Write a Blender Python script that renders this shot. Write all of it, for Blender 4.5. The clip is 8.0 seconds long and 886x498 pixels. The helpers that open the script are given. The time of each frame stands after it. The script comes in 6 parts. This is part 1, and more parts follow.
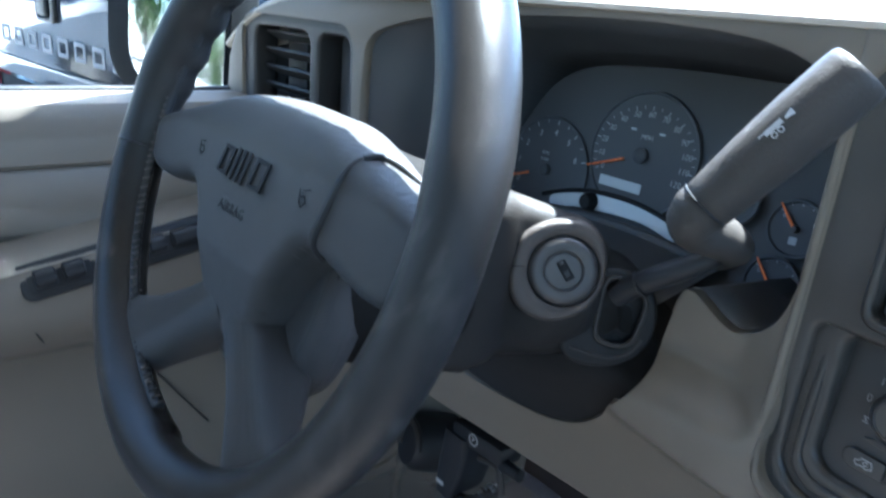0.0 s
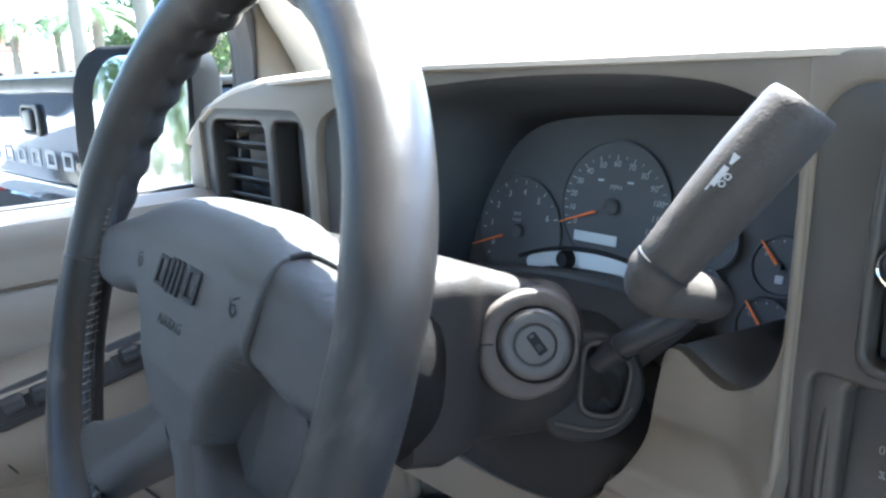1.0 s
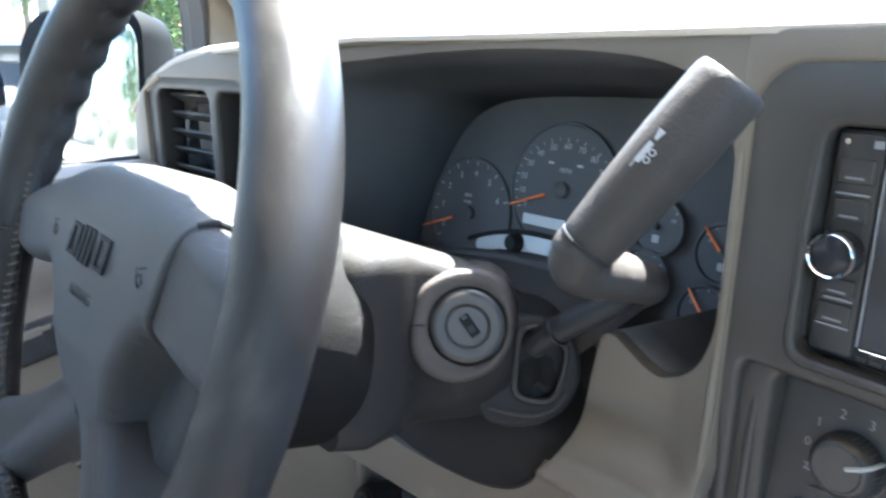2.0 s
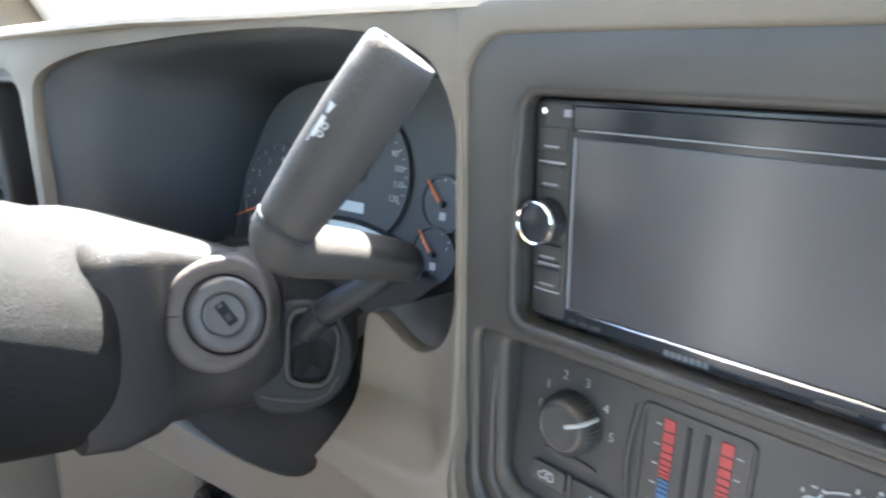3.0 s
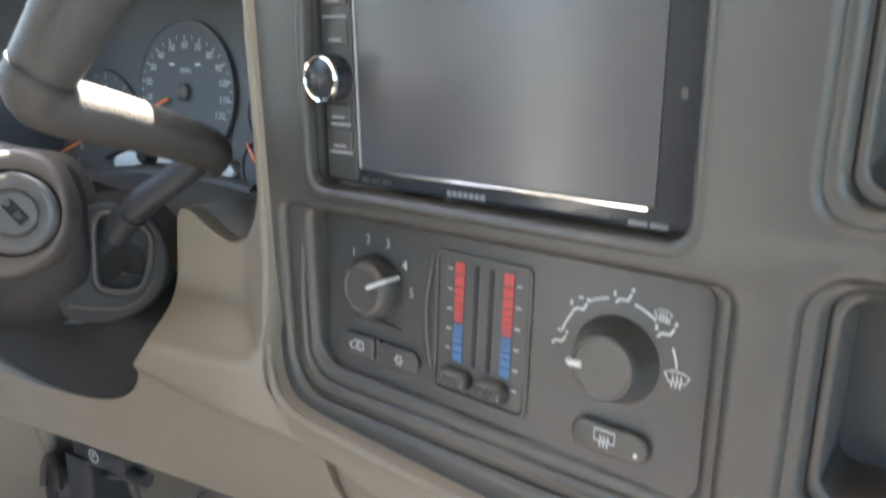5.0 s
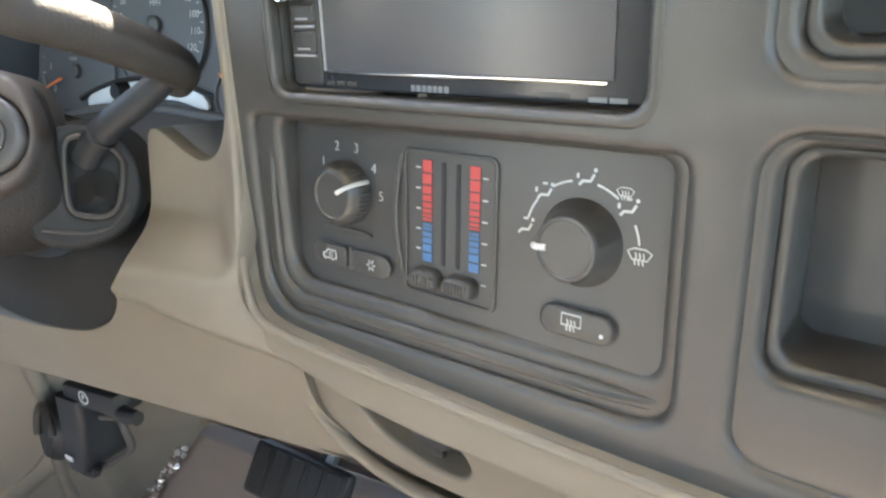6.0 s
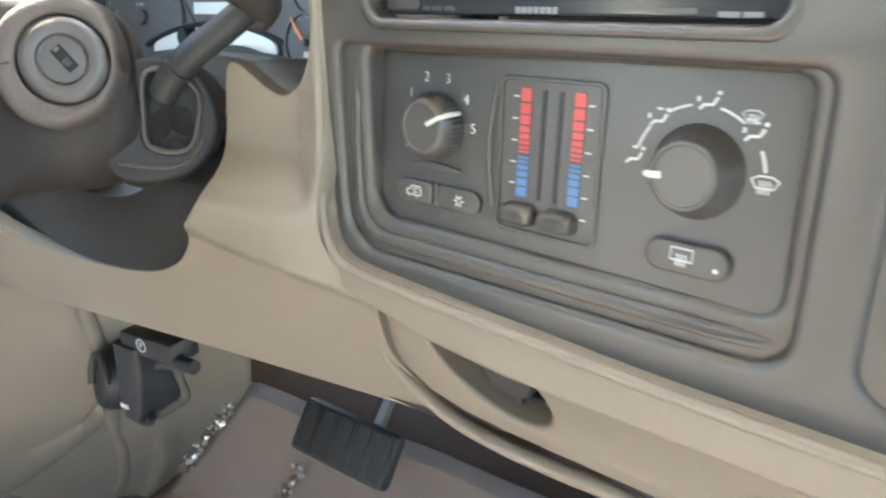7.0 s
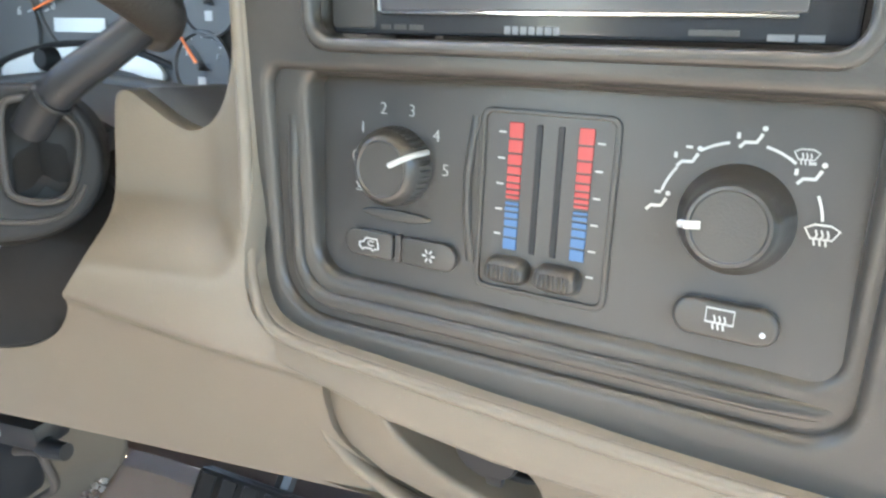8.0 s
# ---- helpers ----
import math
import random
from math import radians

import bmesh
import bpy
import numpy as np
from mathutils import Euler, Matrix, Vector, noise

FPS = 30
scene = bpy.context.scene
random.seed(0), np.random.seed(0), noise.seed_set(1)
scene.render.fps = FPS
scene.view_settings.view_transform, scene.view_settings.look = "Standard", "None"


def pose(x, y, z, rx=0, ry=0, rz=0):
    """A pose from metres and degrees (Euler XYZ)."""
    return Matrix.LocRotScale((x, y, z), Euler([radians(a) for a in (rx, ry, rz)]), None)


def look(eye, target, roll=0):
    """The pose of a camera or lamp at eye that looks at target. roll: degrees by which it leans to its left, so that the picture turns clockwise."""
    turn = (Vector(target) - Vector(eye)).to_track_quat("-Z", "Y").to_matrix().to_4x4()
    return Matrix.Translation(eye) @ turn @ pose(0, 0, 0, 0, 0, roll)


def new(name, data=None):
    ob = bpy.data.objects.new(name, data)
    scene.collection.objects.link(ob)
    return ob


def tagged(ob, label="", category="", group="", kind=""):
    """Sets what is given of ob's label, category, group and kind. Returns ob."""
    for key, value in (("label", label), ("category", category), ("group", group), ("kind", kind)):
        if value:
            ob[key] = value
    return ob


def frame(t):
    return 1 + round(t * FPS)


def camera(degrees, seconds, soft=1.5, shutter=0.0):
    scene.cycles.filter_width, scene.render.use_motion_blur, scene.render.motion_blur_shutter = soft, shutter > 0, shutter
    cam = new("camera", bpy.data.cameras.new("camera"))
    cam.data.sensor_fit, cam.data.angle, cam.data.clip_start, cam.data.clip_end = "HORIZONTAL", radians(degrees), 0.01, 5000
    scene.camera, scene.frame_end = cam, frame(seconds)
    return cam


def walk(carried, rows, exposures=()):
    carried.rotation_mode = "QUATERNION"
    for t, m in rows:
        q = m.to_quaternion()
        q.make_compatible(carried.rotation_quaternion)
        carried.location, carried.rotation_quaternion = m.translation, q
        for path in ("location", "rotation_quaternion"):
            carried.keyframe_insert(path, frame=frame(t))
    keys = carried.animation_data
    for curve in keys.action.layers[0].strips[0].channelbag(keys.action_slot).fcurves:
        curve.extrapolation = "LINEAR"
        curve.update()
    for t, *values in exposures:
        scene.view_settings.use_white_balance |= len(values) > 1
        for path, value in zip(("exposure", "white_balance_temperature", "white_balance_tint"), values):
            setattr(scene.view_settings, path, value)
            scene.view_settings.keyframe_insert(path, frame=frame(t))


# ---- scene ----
cam = camera(63.78, 8.0, soft=2.3, shutter=0.5)
PATH = [
    (0.0, -0.0229, -0.1714, 1.4200, 71.058, -4.743, 51.147),
    (0.5, -0.0341, -0.1653, 1.4289, 73.880, -1.606, 50.677),
    (1.0, -0.0260, -0.1276, 1.4261, 75.889, 2.013, 49.898),
    (1.2, -0.0249, -0.1176, 1.4255, 76.140, 1.823, 50.535),
    (2.3, -0.0133, -0.0863, 1.4071, 73.912, -1.117, 46.369),
    (2.5, 0.0030, -0.0696, 1.4012, 74.128, -0.754, 43.583),
    (3.0, 0.0371, -0.0418, 1.4108, 73.880, 0.688, 39.846),
    (3.5, 0.0572, -0.0349, 1.4007, 74.175, 1.498, 36.592),
    (4.0, 0.0706, -0.0279, 1.3945, 73.738, 1.294, 34.456),
    (4.5, 0.0800, -0.0297, 1.3905, 74.344, 2.174, 32.023),
    (5.0, 0.0828, -0.0283, 1.3543, 72.642, 1.282, 30.897),
    (5.2, 0.0836, -0.0280, 1.3434, 71.564, 1.749, 30.543),
    (6.3, 0.0991, -0.0359, 1.3168, 69.636, 2.692, 30.011),
    (6.5, 0.0973, -0.0446, 1.3084, 69.199, 2.287, 30.522),
    (7.0, 0.0712, -0.0431, 1.3028, 68.661, 1.671, 32.930),
    (7.5, 0.0245, -0.0278, 1.3000, 72.296, -0.589, 26.757),
    (8.0, 0.0067, -0.0140, 1.2989, 70.294, 0.300, 22.030),
]
EXPOSURES = [(0.0, 5.11, 5120, 2), (0.5, 5.66, 5470, 4), (1.0, 5.67, 5620, 5), (2.5, 5.96, 5820, 6), (3.5, 6.67, 6120, 7), (4.5, 6.91, 6420, 7), (5.0, 6.48, 6520, 7), (6.5, 6.98, 6920, 5), (7.0, 7.13, 6950, 5), (7.5, 7.35, 6750, 4), (8.0, 7.22, 6620, 4)]
walk(cam, [(t, pose(x, y, z, rx, ry, rz)) for t, x, y, z, rx, ry, rz in PATH], EXPOSURES)


from mathutils import geometry

# ---- world and sun ----
SUN_ELEV, SUN_AZ = 67.0, -5.0   # degrees above the horizon; degrees to the right of straight ahead
world = bpy.data.worlds.new("sky")
scene.world = world
world.use_nodes = True
wn = world.node_tree.nodes
sky = wn.new("ShaderNodeTexSky")
sky.sky_type, sky.sun_disc = "NISHITA", False
sky.sun_elevation, sky.sun_rotation = radians(SUN_ELEV), radians(SUN_AZ)
wn["Background"].inputs["Strength"].default_value = 0.06
world.node_tree.links.new(sky.outputs["Color"], wn["Background"].inputs["Color"])
sun = new("sun", bpy.data.lights.new("sun", "SUN"))
sun.data.energy, sun.data.angle, sun.data.color = 3.4, radians(0.5), (1.0, 0.95, 0.87)
_d = Vector((math.sin(radians(SUN_AZ)) * math.cos(radians(SUN_ELEV)), math.cos(radians(SUN_AZ)) * math.cos(radians(SUN_ELEV)), math.sin(radians(SUN_ELEV))))
sun.matrix_world = look(_d * 30, (0, 0, 0))


# ---- materials ----
def mat(name, color, rough=0.5, spec=0.5, metal=0.0, vary=0.12, vscale=9.0, grain=0.0, gscale=900.0, bump=0.0, bscale=300.0, kind="NOISE", coat=0.0, wear=None, spread=0.06, depth=0.0006):
    """A procedural surface: base colour varied at two scales, roughness varied, fine relief. wear: (colour, amount, scale) of scuffs."""
    m = bpy.data.materials.new(name)
    m.use_nodes = True
    nt = m.node_tree
    b = nt.nodes["Principled BSDF"]
    L = nt.links.new
    tc = nt.nodes.new("ShaderNodeTexCoord")
    n1 = nt.nodes.new("ShaderNodeTexNoise")
    n1.inputs["Scale"].default_value, n1.inputs["Detail"].default_value = vscale, 6.0
    L(tc.outputs["Object"], n1.inputs["Vector"])
    n2 = nt.nodes.new("ShaderNodeTexNoise")
    n2.inputs["Scale"].default_value, n2.inputs["Detail"].default_value = gscale, 2.0
    L(tc.outputs["Object"], n2.inputs["Vector"])
    c = Vector(color)
    mix = nt.nodes.new("ShaderNodeMix")
    mix.data_type = "RGBA"
    mix.inputs["A"].default_value = (*(c * (1 - vary)), 1)
    mix.inputs["B"].default_value = (*(c * (1 + vary)), 1)
    L(n1.outputs["Fac"], mix.inputs["Factor"])
    out = mix.outputs["Result"]
    if grain:
        g = nt.nodes.new("ShaderNodeMix")
        g.data_type, g.blend_type = "RGBA", "OVERLAY"
        g.inputs["Factor"].default_value = grain
        L(out, g.inputs["A"])
        L(n2.outputs["Color"], g.inputs["B"])
        out = g.outputs["Result"]
    if wear:
        n3 = nt.nodes.new("ShaderNodeTexNoise")
        n3.inputs["Scale"].default_value, n3.inputs["Detail"].default_value, n3.inputs["Distortion"].default_value = wear[2], 8.0, 1.5
        L(tc.outputs["Object"], n3.inputs["Vector"])
        r = nt.nodes.new("ShaderNodeValToRGB")
        r.color_ramp.elements[0].position, r.color_ramp.elements[1].position = 0.60, 0.74
        r.color_ramp.elements[1].color = (wear[1],) * 3 + (1,)
        L(n3.outputs["Fac"], r.inputs["Fac"])
        g = nt.nodes.new("ShaderNodeMix")
        g.data_type = "RGBA"
        L(r.outputs["Color"], g.inputs["Factor"])
        L(out, g.inputs["A"])
        g.inputs["B"].default_value = (*wear[0], 1)
        out = g.outputs["Result"]
    L(out, b.inputs["Base Color"])
    mr = nt.nodes.new("ShaderNodeMapRange")
    mr.inputs["From Min"].default_value, mr.inputs["From Max"].default_value = 0.3, 0.7
    mr.inputs["To Min"].default_value, mr.inputs["To Max"].default_value = max(0.02, rough - spread), min(1.0, rough + spread)
    L(n1.outputs["Fac"], mr.inputs["Value"])
    L(mr.outputs["Result"], b.inputs["Roughness"])
    b.inputs["Specular IOR Level"].default_value, b.inputs["Metallic"].default_value, b.inputs["Coat Weight"].default_value = spec, metal, coat
    if bump:
        bp = nt.nodes.new("ShaderNodeBump")
        bp.inputs["Strength"].default_value, bp.inputs["Distance"].default_value = bump, depth
        if kind == "VORONOI":
            v = nt.nodes.new("ShaderNodeTexVoronoi")
            v.feature = "DISTANCE_TO_EDGE"
            v.inputs["Scale"].default_value = bscale
            ds = nt.nodes.new("ShaderNodeMix")
            ds.data_type = "VECTOR"
            ds.inputs["Factor"].default_value = 0.01
            L(tc.outputs["Object"], ds.inputs["A"])
            L(n2.outputs["Color"], ds.inputs["B"])
            L(ds.outputs["Result"], v.inputs["Vector"])
            L(v.outputs["Distance"], bp.inputs["Height"])
        else:
            v = nt.nodes.new("ShaderNodeTexNoise")
            v.inputs["Scale"].default_value, v.inputs["Detail"].default_value = bscale, 4.0
            L(tc.outputs["Object"], v.inputs["Vector"])
            L(v.outputs["Fac"], bp.inputs["Height"])
        L(bp.outputs["Normal"], b.inputs["Normal"])
    return m


def clear_glass(name, tint=(0.95, 0.97, 0.96)):
    m = bpy.data.materials.new(name)
    m.use_nodes = True
    b = m.node_tree.nodes["Principled BSDF"]
    b.inputs["Base Color"].default_value = (*tint, 1)
    b.inputs["Transmission Weight"].default_value, b.inputs["Roughness"].default_value, b.inputs["IOR"].default_value = 1.0, 0.0, 1.02
    return m


# Dash tan with shade put into its colour; the top pad keeps it pale.
SHADED_TAN = mat("shaded_tan_plastic", (0.084, 0.0695, 0.0515), 0.55, 0.4, vary=0.06, grain=0.06, bump=0.25, bscale=900)
TAN_DOOR = mat("tan_door_vinyl", (0.080, 0.068, 0.0525), 0.5, 0.4, vary=0.06, grain=0.06, bump=0.3, bscale=700)
# The dash's tan again, painted paler as if sunlit.
SUNLIT_PAD = mat("sunlit_pad_vinyl", (0.27, 0.235, 0.19), 0.6, 0.4, vary=0.07, bump=0.4, bscale=500)
VENT = mat("vent_plastic", (0.0135, 0.0125, 0.0115), 0.42, 0.35, vary=0.1, grain=0.1, bump=0.2, bscale=1200)
CHAR = mat("charcoal_plastic", (0.0222, 0.0198, 0.0168), 0.37, 0.42, vary=0.1, grain=0.1, bump=0.2, bscale=1200)
FACE = mat("panel_black_plastic", (0.0190, 0.0174, 0.0155), 0.42, 0.5, vary=0.1, bump=0.1, bscale=1500)
HOOD = mat("cluster_hood_plastic", (0.050, 0.051, 0.053), 0.5, 0.4, vary=0.1, bump=0.15, bscale=900)
# Same plastic as the lock housing; the shroud's shade is put into its colour.
SHADED_SHROUD = mat("shaded_shroud_plastic", (0.0125, 0.0110, 0.0098), 0.55, 0.16, vary=0.12, bump=0.45, bscale=650)
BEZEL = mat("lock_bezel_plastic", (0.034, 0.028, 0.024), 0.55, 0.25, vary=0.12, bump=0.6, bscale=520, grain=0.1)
BARREL = mat("key_barrel_metal", (0.024, 0.0215, 0.020), 0.42, 0.35, vary=0.12, bump=0.1, bscale=300)
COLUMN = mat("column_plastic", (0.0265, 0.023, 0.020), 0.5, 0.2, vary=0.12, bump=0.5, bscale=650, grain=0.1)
RUBBER = mat("black_rubber", (0.011, 0.011, 0.0115), 0.5, 0.22, vary=0.15, bump=0.1, bscale=200)
INK = mat("matt_black_mark", (0.007, 0.007, 0.007), 0.75, 0.12, vary=0.1)
BOOT = mat("matt_boot_rubber", (0.0105, 0.0098, 0.0092), 0.6, 0.15, vary=0.2, bump=0.2, bscale=120)
LEATHER = mat("wheel_leather", (0.0115, 0.0107, 0.0102), 0.33, 0.18, vary=0.15, bump=0.25, bscale=420, kind="VORONOI", wear=((0.075, 0.067, 0.060), 0.32, 14.0))
VINYL = mat("hub_vinyl", (0.035, 0.0332, 0.0318), 0.45, 0.26, vary=0.1, bump=0.9, bscale=380, kind="VORONOI", depth=0.0016)
GLOSS = mat("gloss_black", (0.014, 0.014, 0.015), 0.22, 0.32, vary=0.1)
SCREEN = mat("screen_glass", (0.030, 0.028, 0.028), 0.34, 0.6, vary=0.3, vscale=9, spread=0.07)
CHROME = mat("chrome", (0.75, 0.75, 0.74), 0.12, 0.5, metal=1.0, vary=0.03)
WHITE = mat("white_print", (0.25, 0.25, 0.24), 0.5, vary=0.03)
GREY_PRINT = mat("grey_print", (0.32, 0.33, 0.34), 0.5, vary=0.05)
FAINT_PRINT = mat("faint_print", (0.085, 0.085, 0.088), 0.5, vary=0.1)
WORN_PRINT = mat("worn_print", (0.21, 0.21, 0.21), 0.5, vary=0.35, vscale=300)
DIM_PRINT = mat("dim_print", (0.16, 0.16, 0.165), 0.5, vary=0.05)
RED = mat("red_print", (0.20, 0.019, 0.017), 0.5, vary=0.05)
BLUE = mat("blue_print", (0.022, 0.065, 0.14), 0.5, vary=0.05)
ORANGE = mat("needle_orange", (0.80, 0.20, 0.06), 0.45, vary=0.05)
LCD = mat("lcd_grey", (0.42, 0.46, 0.48), 0.3, vary=0.05)
DIAL = mat("dial_face", (0.046, 0.048, 0.052), 0.5, vary=0.15)
LINER = mat("headliner_cloth", (0.42, 0.38, 0.32), 0.95, 0.1, vary=0.05, bump=0.3, bscale=800)
FOIL = mat("torn_foil", (0.45, 0.43, 0.41), 0.35, 0.5, metal=0.8, vary=0.3, bump=0.3)
CARPET = mat("carpet_tan", (0.120, 0.098, 0.085), 0.95, 0.1, vary=0.2, grain=0.4, gscale=1500, bump=1.0, bscale=900)
THREAD = mat("seam_thread", (0.055, 0.052, 0.05), 0.2, 0.6, vary=0.2)
GLASS = clear_glass("window_glass")
LIGHT_TINT = clear_glass("lightly_tinted_glass", (0.19, 0.20, 0.197))
# Unseen passenger and rear glass: tint added to cut fill light in the cab.
SIDE_LIGHT_CUT = clear_glass("light_cutting_side_glass", (0.07, 0.075, 0.073))
REAR_LIGHT_CUT = clear_glass("tinted_glass", (0.07, 0.075, 0.07))
MIRROR = mat("mirror_silver", (0.85, 0.87, 0.88), 0.02, metal=1.0, vary=0.0)
BLACKMETAL = mat("black_metal", (0.02, 0.02, 0.021), 0.4, vary=0.1)
ASPHALT = mat("asphalt", (0.17, 0.16, 0.148), 0.9, 0.2, vary=0.2, vscale=0.8, grain=0.4, gscale=150, bump=0.4, bscale=120)
PALEPAINT = mat("pale_truck_paint", (0.60, 0.58, 0.54), 0.2, 0.5, vary=0.03, coat=0.6)


# ---- mesh helpers ----
def finish(bm, name, material, smooth=True, angle=40):
    me = bpy.data.meshes.new(name)
    bmesh.ops.recalc_face_normals(bm, faces=bm.faces)
    for f in bm.faces:
        f.smooth = smooth
    if smooth:
        for e in bm.edges:
            if len(e.link_faces) == 2 and e.calc_face_angle(0) > radians(angle):
                e.smooth = False
    bm.to_mesh(me)
    bm.free()
    me.materials.append(material)
    return me


def part(name, bm, material, parent=None, label="", m=None, smooth=True, angle=40):
    me = bm if isinstance(bm, bpy.types.Mesh) else finish(bm, name, material, smooth, angle)
    ob = new(name, me)
    if isinstance(bm, bpy.types.Mesh):
        me.name = name
        if not me.materials:
            me.materials.append(material)
    if m is not None:
        ob.matrix_basis = m
    if parent is not None:
        ob.parent = parent
    if label:
        ob["label"] = label
    return ob


def thing(name, label, category, at=(0, 0, 0), group="", kind="", m=None):
    ob = new(name)
    ob.empty_display_size = 0.05
    ob.matrix_basis = m if m is not None else Matrix.Translation(at)
    return tagged(ob, label, category, group, kind)


def box(sx, sy, sz, r=0.0, seg=2, at=(0, 0, 0), bm=None, rot=None):
    b = bmesh.new()
    bmesh.ops.create_cube(b, size=1.0, matrix=Matrix.Diagonal((sx, sy, sz, 1)))
    if r:
        bmesh.ops.bevel(b, geom=b.edges[:] , offset=r, segments=seg, affect="EDGES", profile=0.5)
    m = Matrix.Translation(at) @ (rot if rot is not None else Matrix())
    bmesh.ops.transform(b, matrix=m, verts=b.verts)
    if bm is None:
        return b
    return merge(bm, b)


def merge(a, b):
    me = bpy.data.meshes.new("tmp")
    b.to_mesh(me)
    b.free()
    a.from_mesh(me)
    bpy.data.meshes.remove(me)
    return a


def lathe(profile, n=40, m=None, bm=None):
    """Revolves (radius, height) pairs about z."""
    b = bm or bmesh.new()
    rings = []
    for r, h in profile:
        if r < 1e-6:
            rings.append([b.verts.new((0, 0, h))])
        else:
            rings.append([b.verts.new((r * math.cos(2 * math.pi * k / n), r * math.sin(2 * math.pi * k / n), h)) for k in range(n)])
    made = [v for ring in rings for v in ring]
    for A, B in zip(rings, rings[1:]):
        for k in range(n):
            q = [A[k % len(A)], A[(k + 1) % len(A)], B[(k + 1) % len(B)], B[k % len(B)]]
            q = list(dict.fromkeys(q))
            if len(q) > 2:
                b.faces.new(q)
    if m is not None:
        bmesh.ops.transform(b, matrix=m, verts=made)
    return b


def loft(rings, close=True, caps=True, bm=None):
    """Skins rings of equally many points."""
    b = bm or bmesh.new()
    vs = [[b.verts.new(p) for p in r] for r in rings]
    n = len(rings[0])
    for A, B in zip(vs, vs[1:]):
        for k in range(n if close else n - 1):
            b.faces.new((A[k], A[(k + 1) % n], B[(k + 1) % n], B[k]))
    if caps and close:
        b.faces.new(vs[0])
        b.faces.new(vs[-1])
    return b


def spline(pts, n, closed=False):
    """Catmull-Rom points through pts, n per span."""
    P = [Vector(p) for p in pts]
    out = []
    k = len(P)
    for i in range(k if closed else k - 1):
        if closed:
            a, b, c, d = P[i - 1], P[i], P[(i + 1) % k], P[(i + 2) % k]
        else:
            a, b, c, d = P[max(i - 1, 0)], P[i], P[i + 1], P[min(i + 2, k - 1)]
        for j in range(n):
            t = j / n
            out.append(0.5 * ((2 * b) + (c - a) * t + (2 * a - 5 * b + 4 * c - d) * t * t + (3 * b - a - 3 * c + d) * t ** 3))
    if not closed:
        out.append(P[-1])
    return out


def tube(path, radius, n=16, closed=False, squash=1.0, bm=None):
    """A round bar along a path; radius: a number or a function of 0..1."""
    P = [Vector(p) for p in path]
    rings = []
    k = len(P)
    normal = None
    for i, p in enumerate(P):
        t = ((P[(i + 1) % k] - P[i - 1]) if closed else (P[min(i + 1, k - 1)] - P[max(i - 1, 0)])).normalized()
        if normal is None:
            normal = t.orthogonal().normalized()
        normal = (normal - t * normal.dot(t)).normalized()
        side = t.cross(normal)
        r = radius(i / max(1, k - 1)) if callable(radius) else radius
        rings.append([p + (normal * math.cos(2 * math.pi * j / n) * squash + side * math.sin(2 * math.pi * j / n)) * r for j in range(n)])
    if closed:
        rings.append(rings[0])
        b = loft(rings, True, False, bm)
        bmesh.ops.remove_doubles(b, verts=b.verts, dist=1e-6)
        return b
    return loft(rings, True, True, bm)


def rrect(x0, y0, x1, y1, r, seg=6):
    pts = []
    rs = r if isinstance(r, (tuple, list)) else (r,) * 4   # bl, br, tr, tl
    for cx, cy, a, rr in ((x0 + rs[0], y0 + rs[0], 180, rs[0]), (x1 - rs[1], y0 + rs[1], 270, rs[1]), (x1 - rs[2], y1 - rs[2], 0, rs[2]), (x0 + rs[3], y1 - rs[3], 90, rs[3])):
        for k in range(seg + 1):
            a_ = radians(a + 90 * k / seg)
            pts.append((cx + rr * math.cos(a_), cy + rr * math.sin(a_)))
    return pts


def plate(outer, holes=(), z0=0.0, z1=0.01, bevel=0.002, res=3):
    """A flat board from outlines in x, y between the heights z0 and z1, with rounded edges, as a mesh."""
    cu = bpy.data.curves.new("tmp", "CURVE")
    cu.dimensions, cu.fill_mode = "2D", "BOTH"
    bevel = min(bevel, (z1 - z0) / 2 * 0.98)
    cu.extrude, cu.bevel_depth, cu.bevel_resolution, cu.offset = (z1 - z0) / 2 - bevel, bevel, res, -bevel
    for ring in (outer, *holes):
        s = cu.splines.new("POLY")
        s.points.add(len(ring) - 1)
        s.use_cyclic_u = True
        for q, p in zip(s.points, ring):
            q.co = (p[0], p[1], 0, 1)
    ob = bpy.data.objects.new("tmp", cu)
    scene.collection.objects.link(ob)
    me = bpy.data.meshes.new_from_object(ob)
    bpy.data.objects.remove(ob)
    bpy.data.curves.remove(cu)
    b = bmesh.new()
    b.from_mesh(me)
    bpy.data.meshes.remove(me)
    bmesh.ops.remove_doubles(b, verts=b.verts, dist=1e-6)
    bmesh.ops.transform(b, matrix=Matrix.Translation((0, 0, (z0 + z1) / 2)), verts=b.verts)
    return b


def lettering(text, size, depth=0.0003, align="CENTER", shear=0.0, spacing=1.0, offset=0.0):
    """Letters in the built-in font as a bmesh, centred, in x, y."""
    cu = bpy.data.curves.new("tmp", "FONT")
    cu.body, cu.size, cu.extrude, cu.align_x, cu.align_y, cu.shear, cu.space_character, cu.offset = text, size, depth, align, "CENTER", shear, spacing, offset
    cu.resolution_u = 3
    ob = bpy.data.objects.new("tmp", cu)
    scene.collection.objects.link(ob)
    me = bpy.data.meshes.new_from_object(ob)
    bpy.data.objects.remove(ob)
    bpy.data.curves.remove(cu)
    b = bmesh.new()
    b.from_mesh(me)
    bpy.data.meshes.remove(me)
    return b


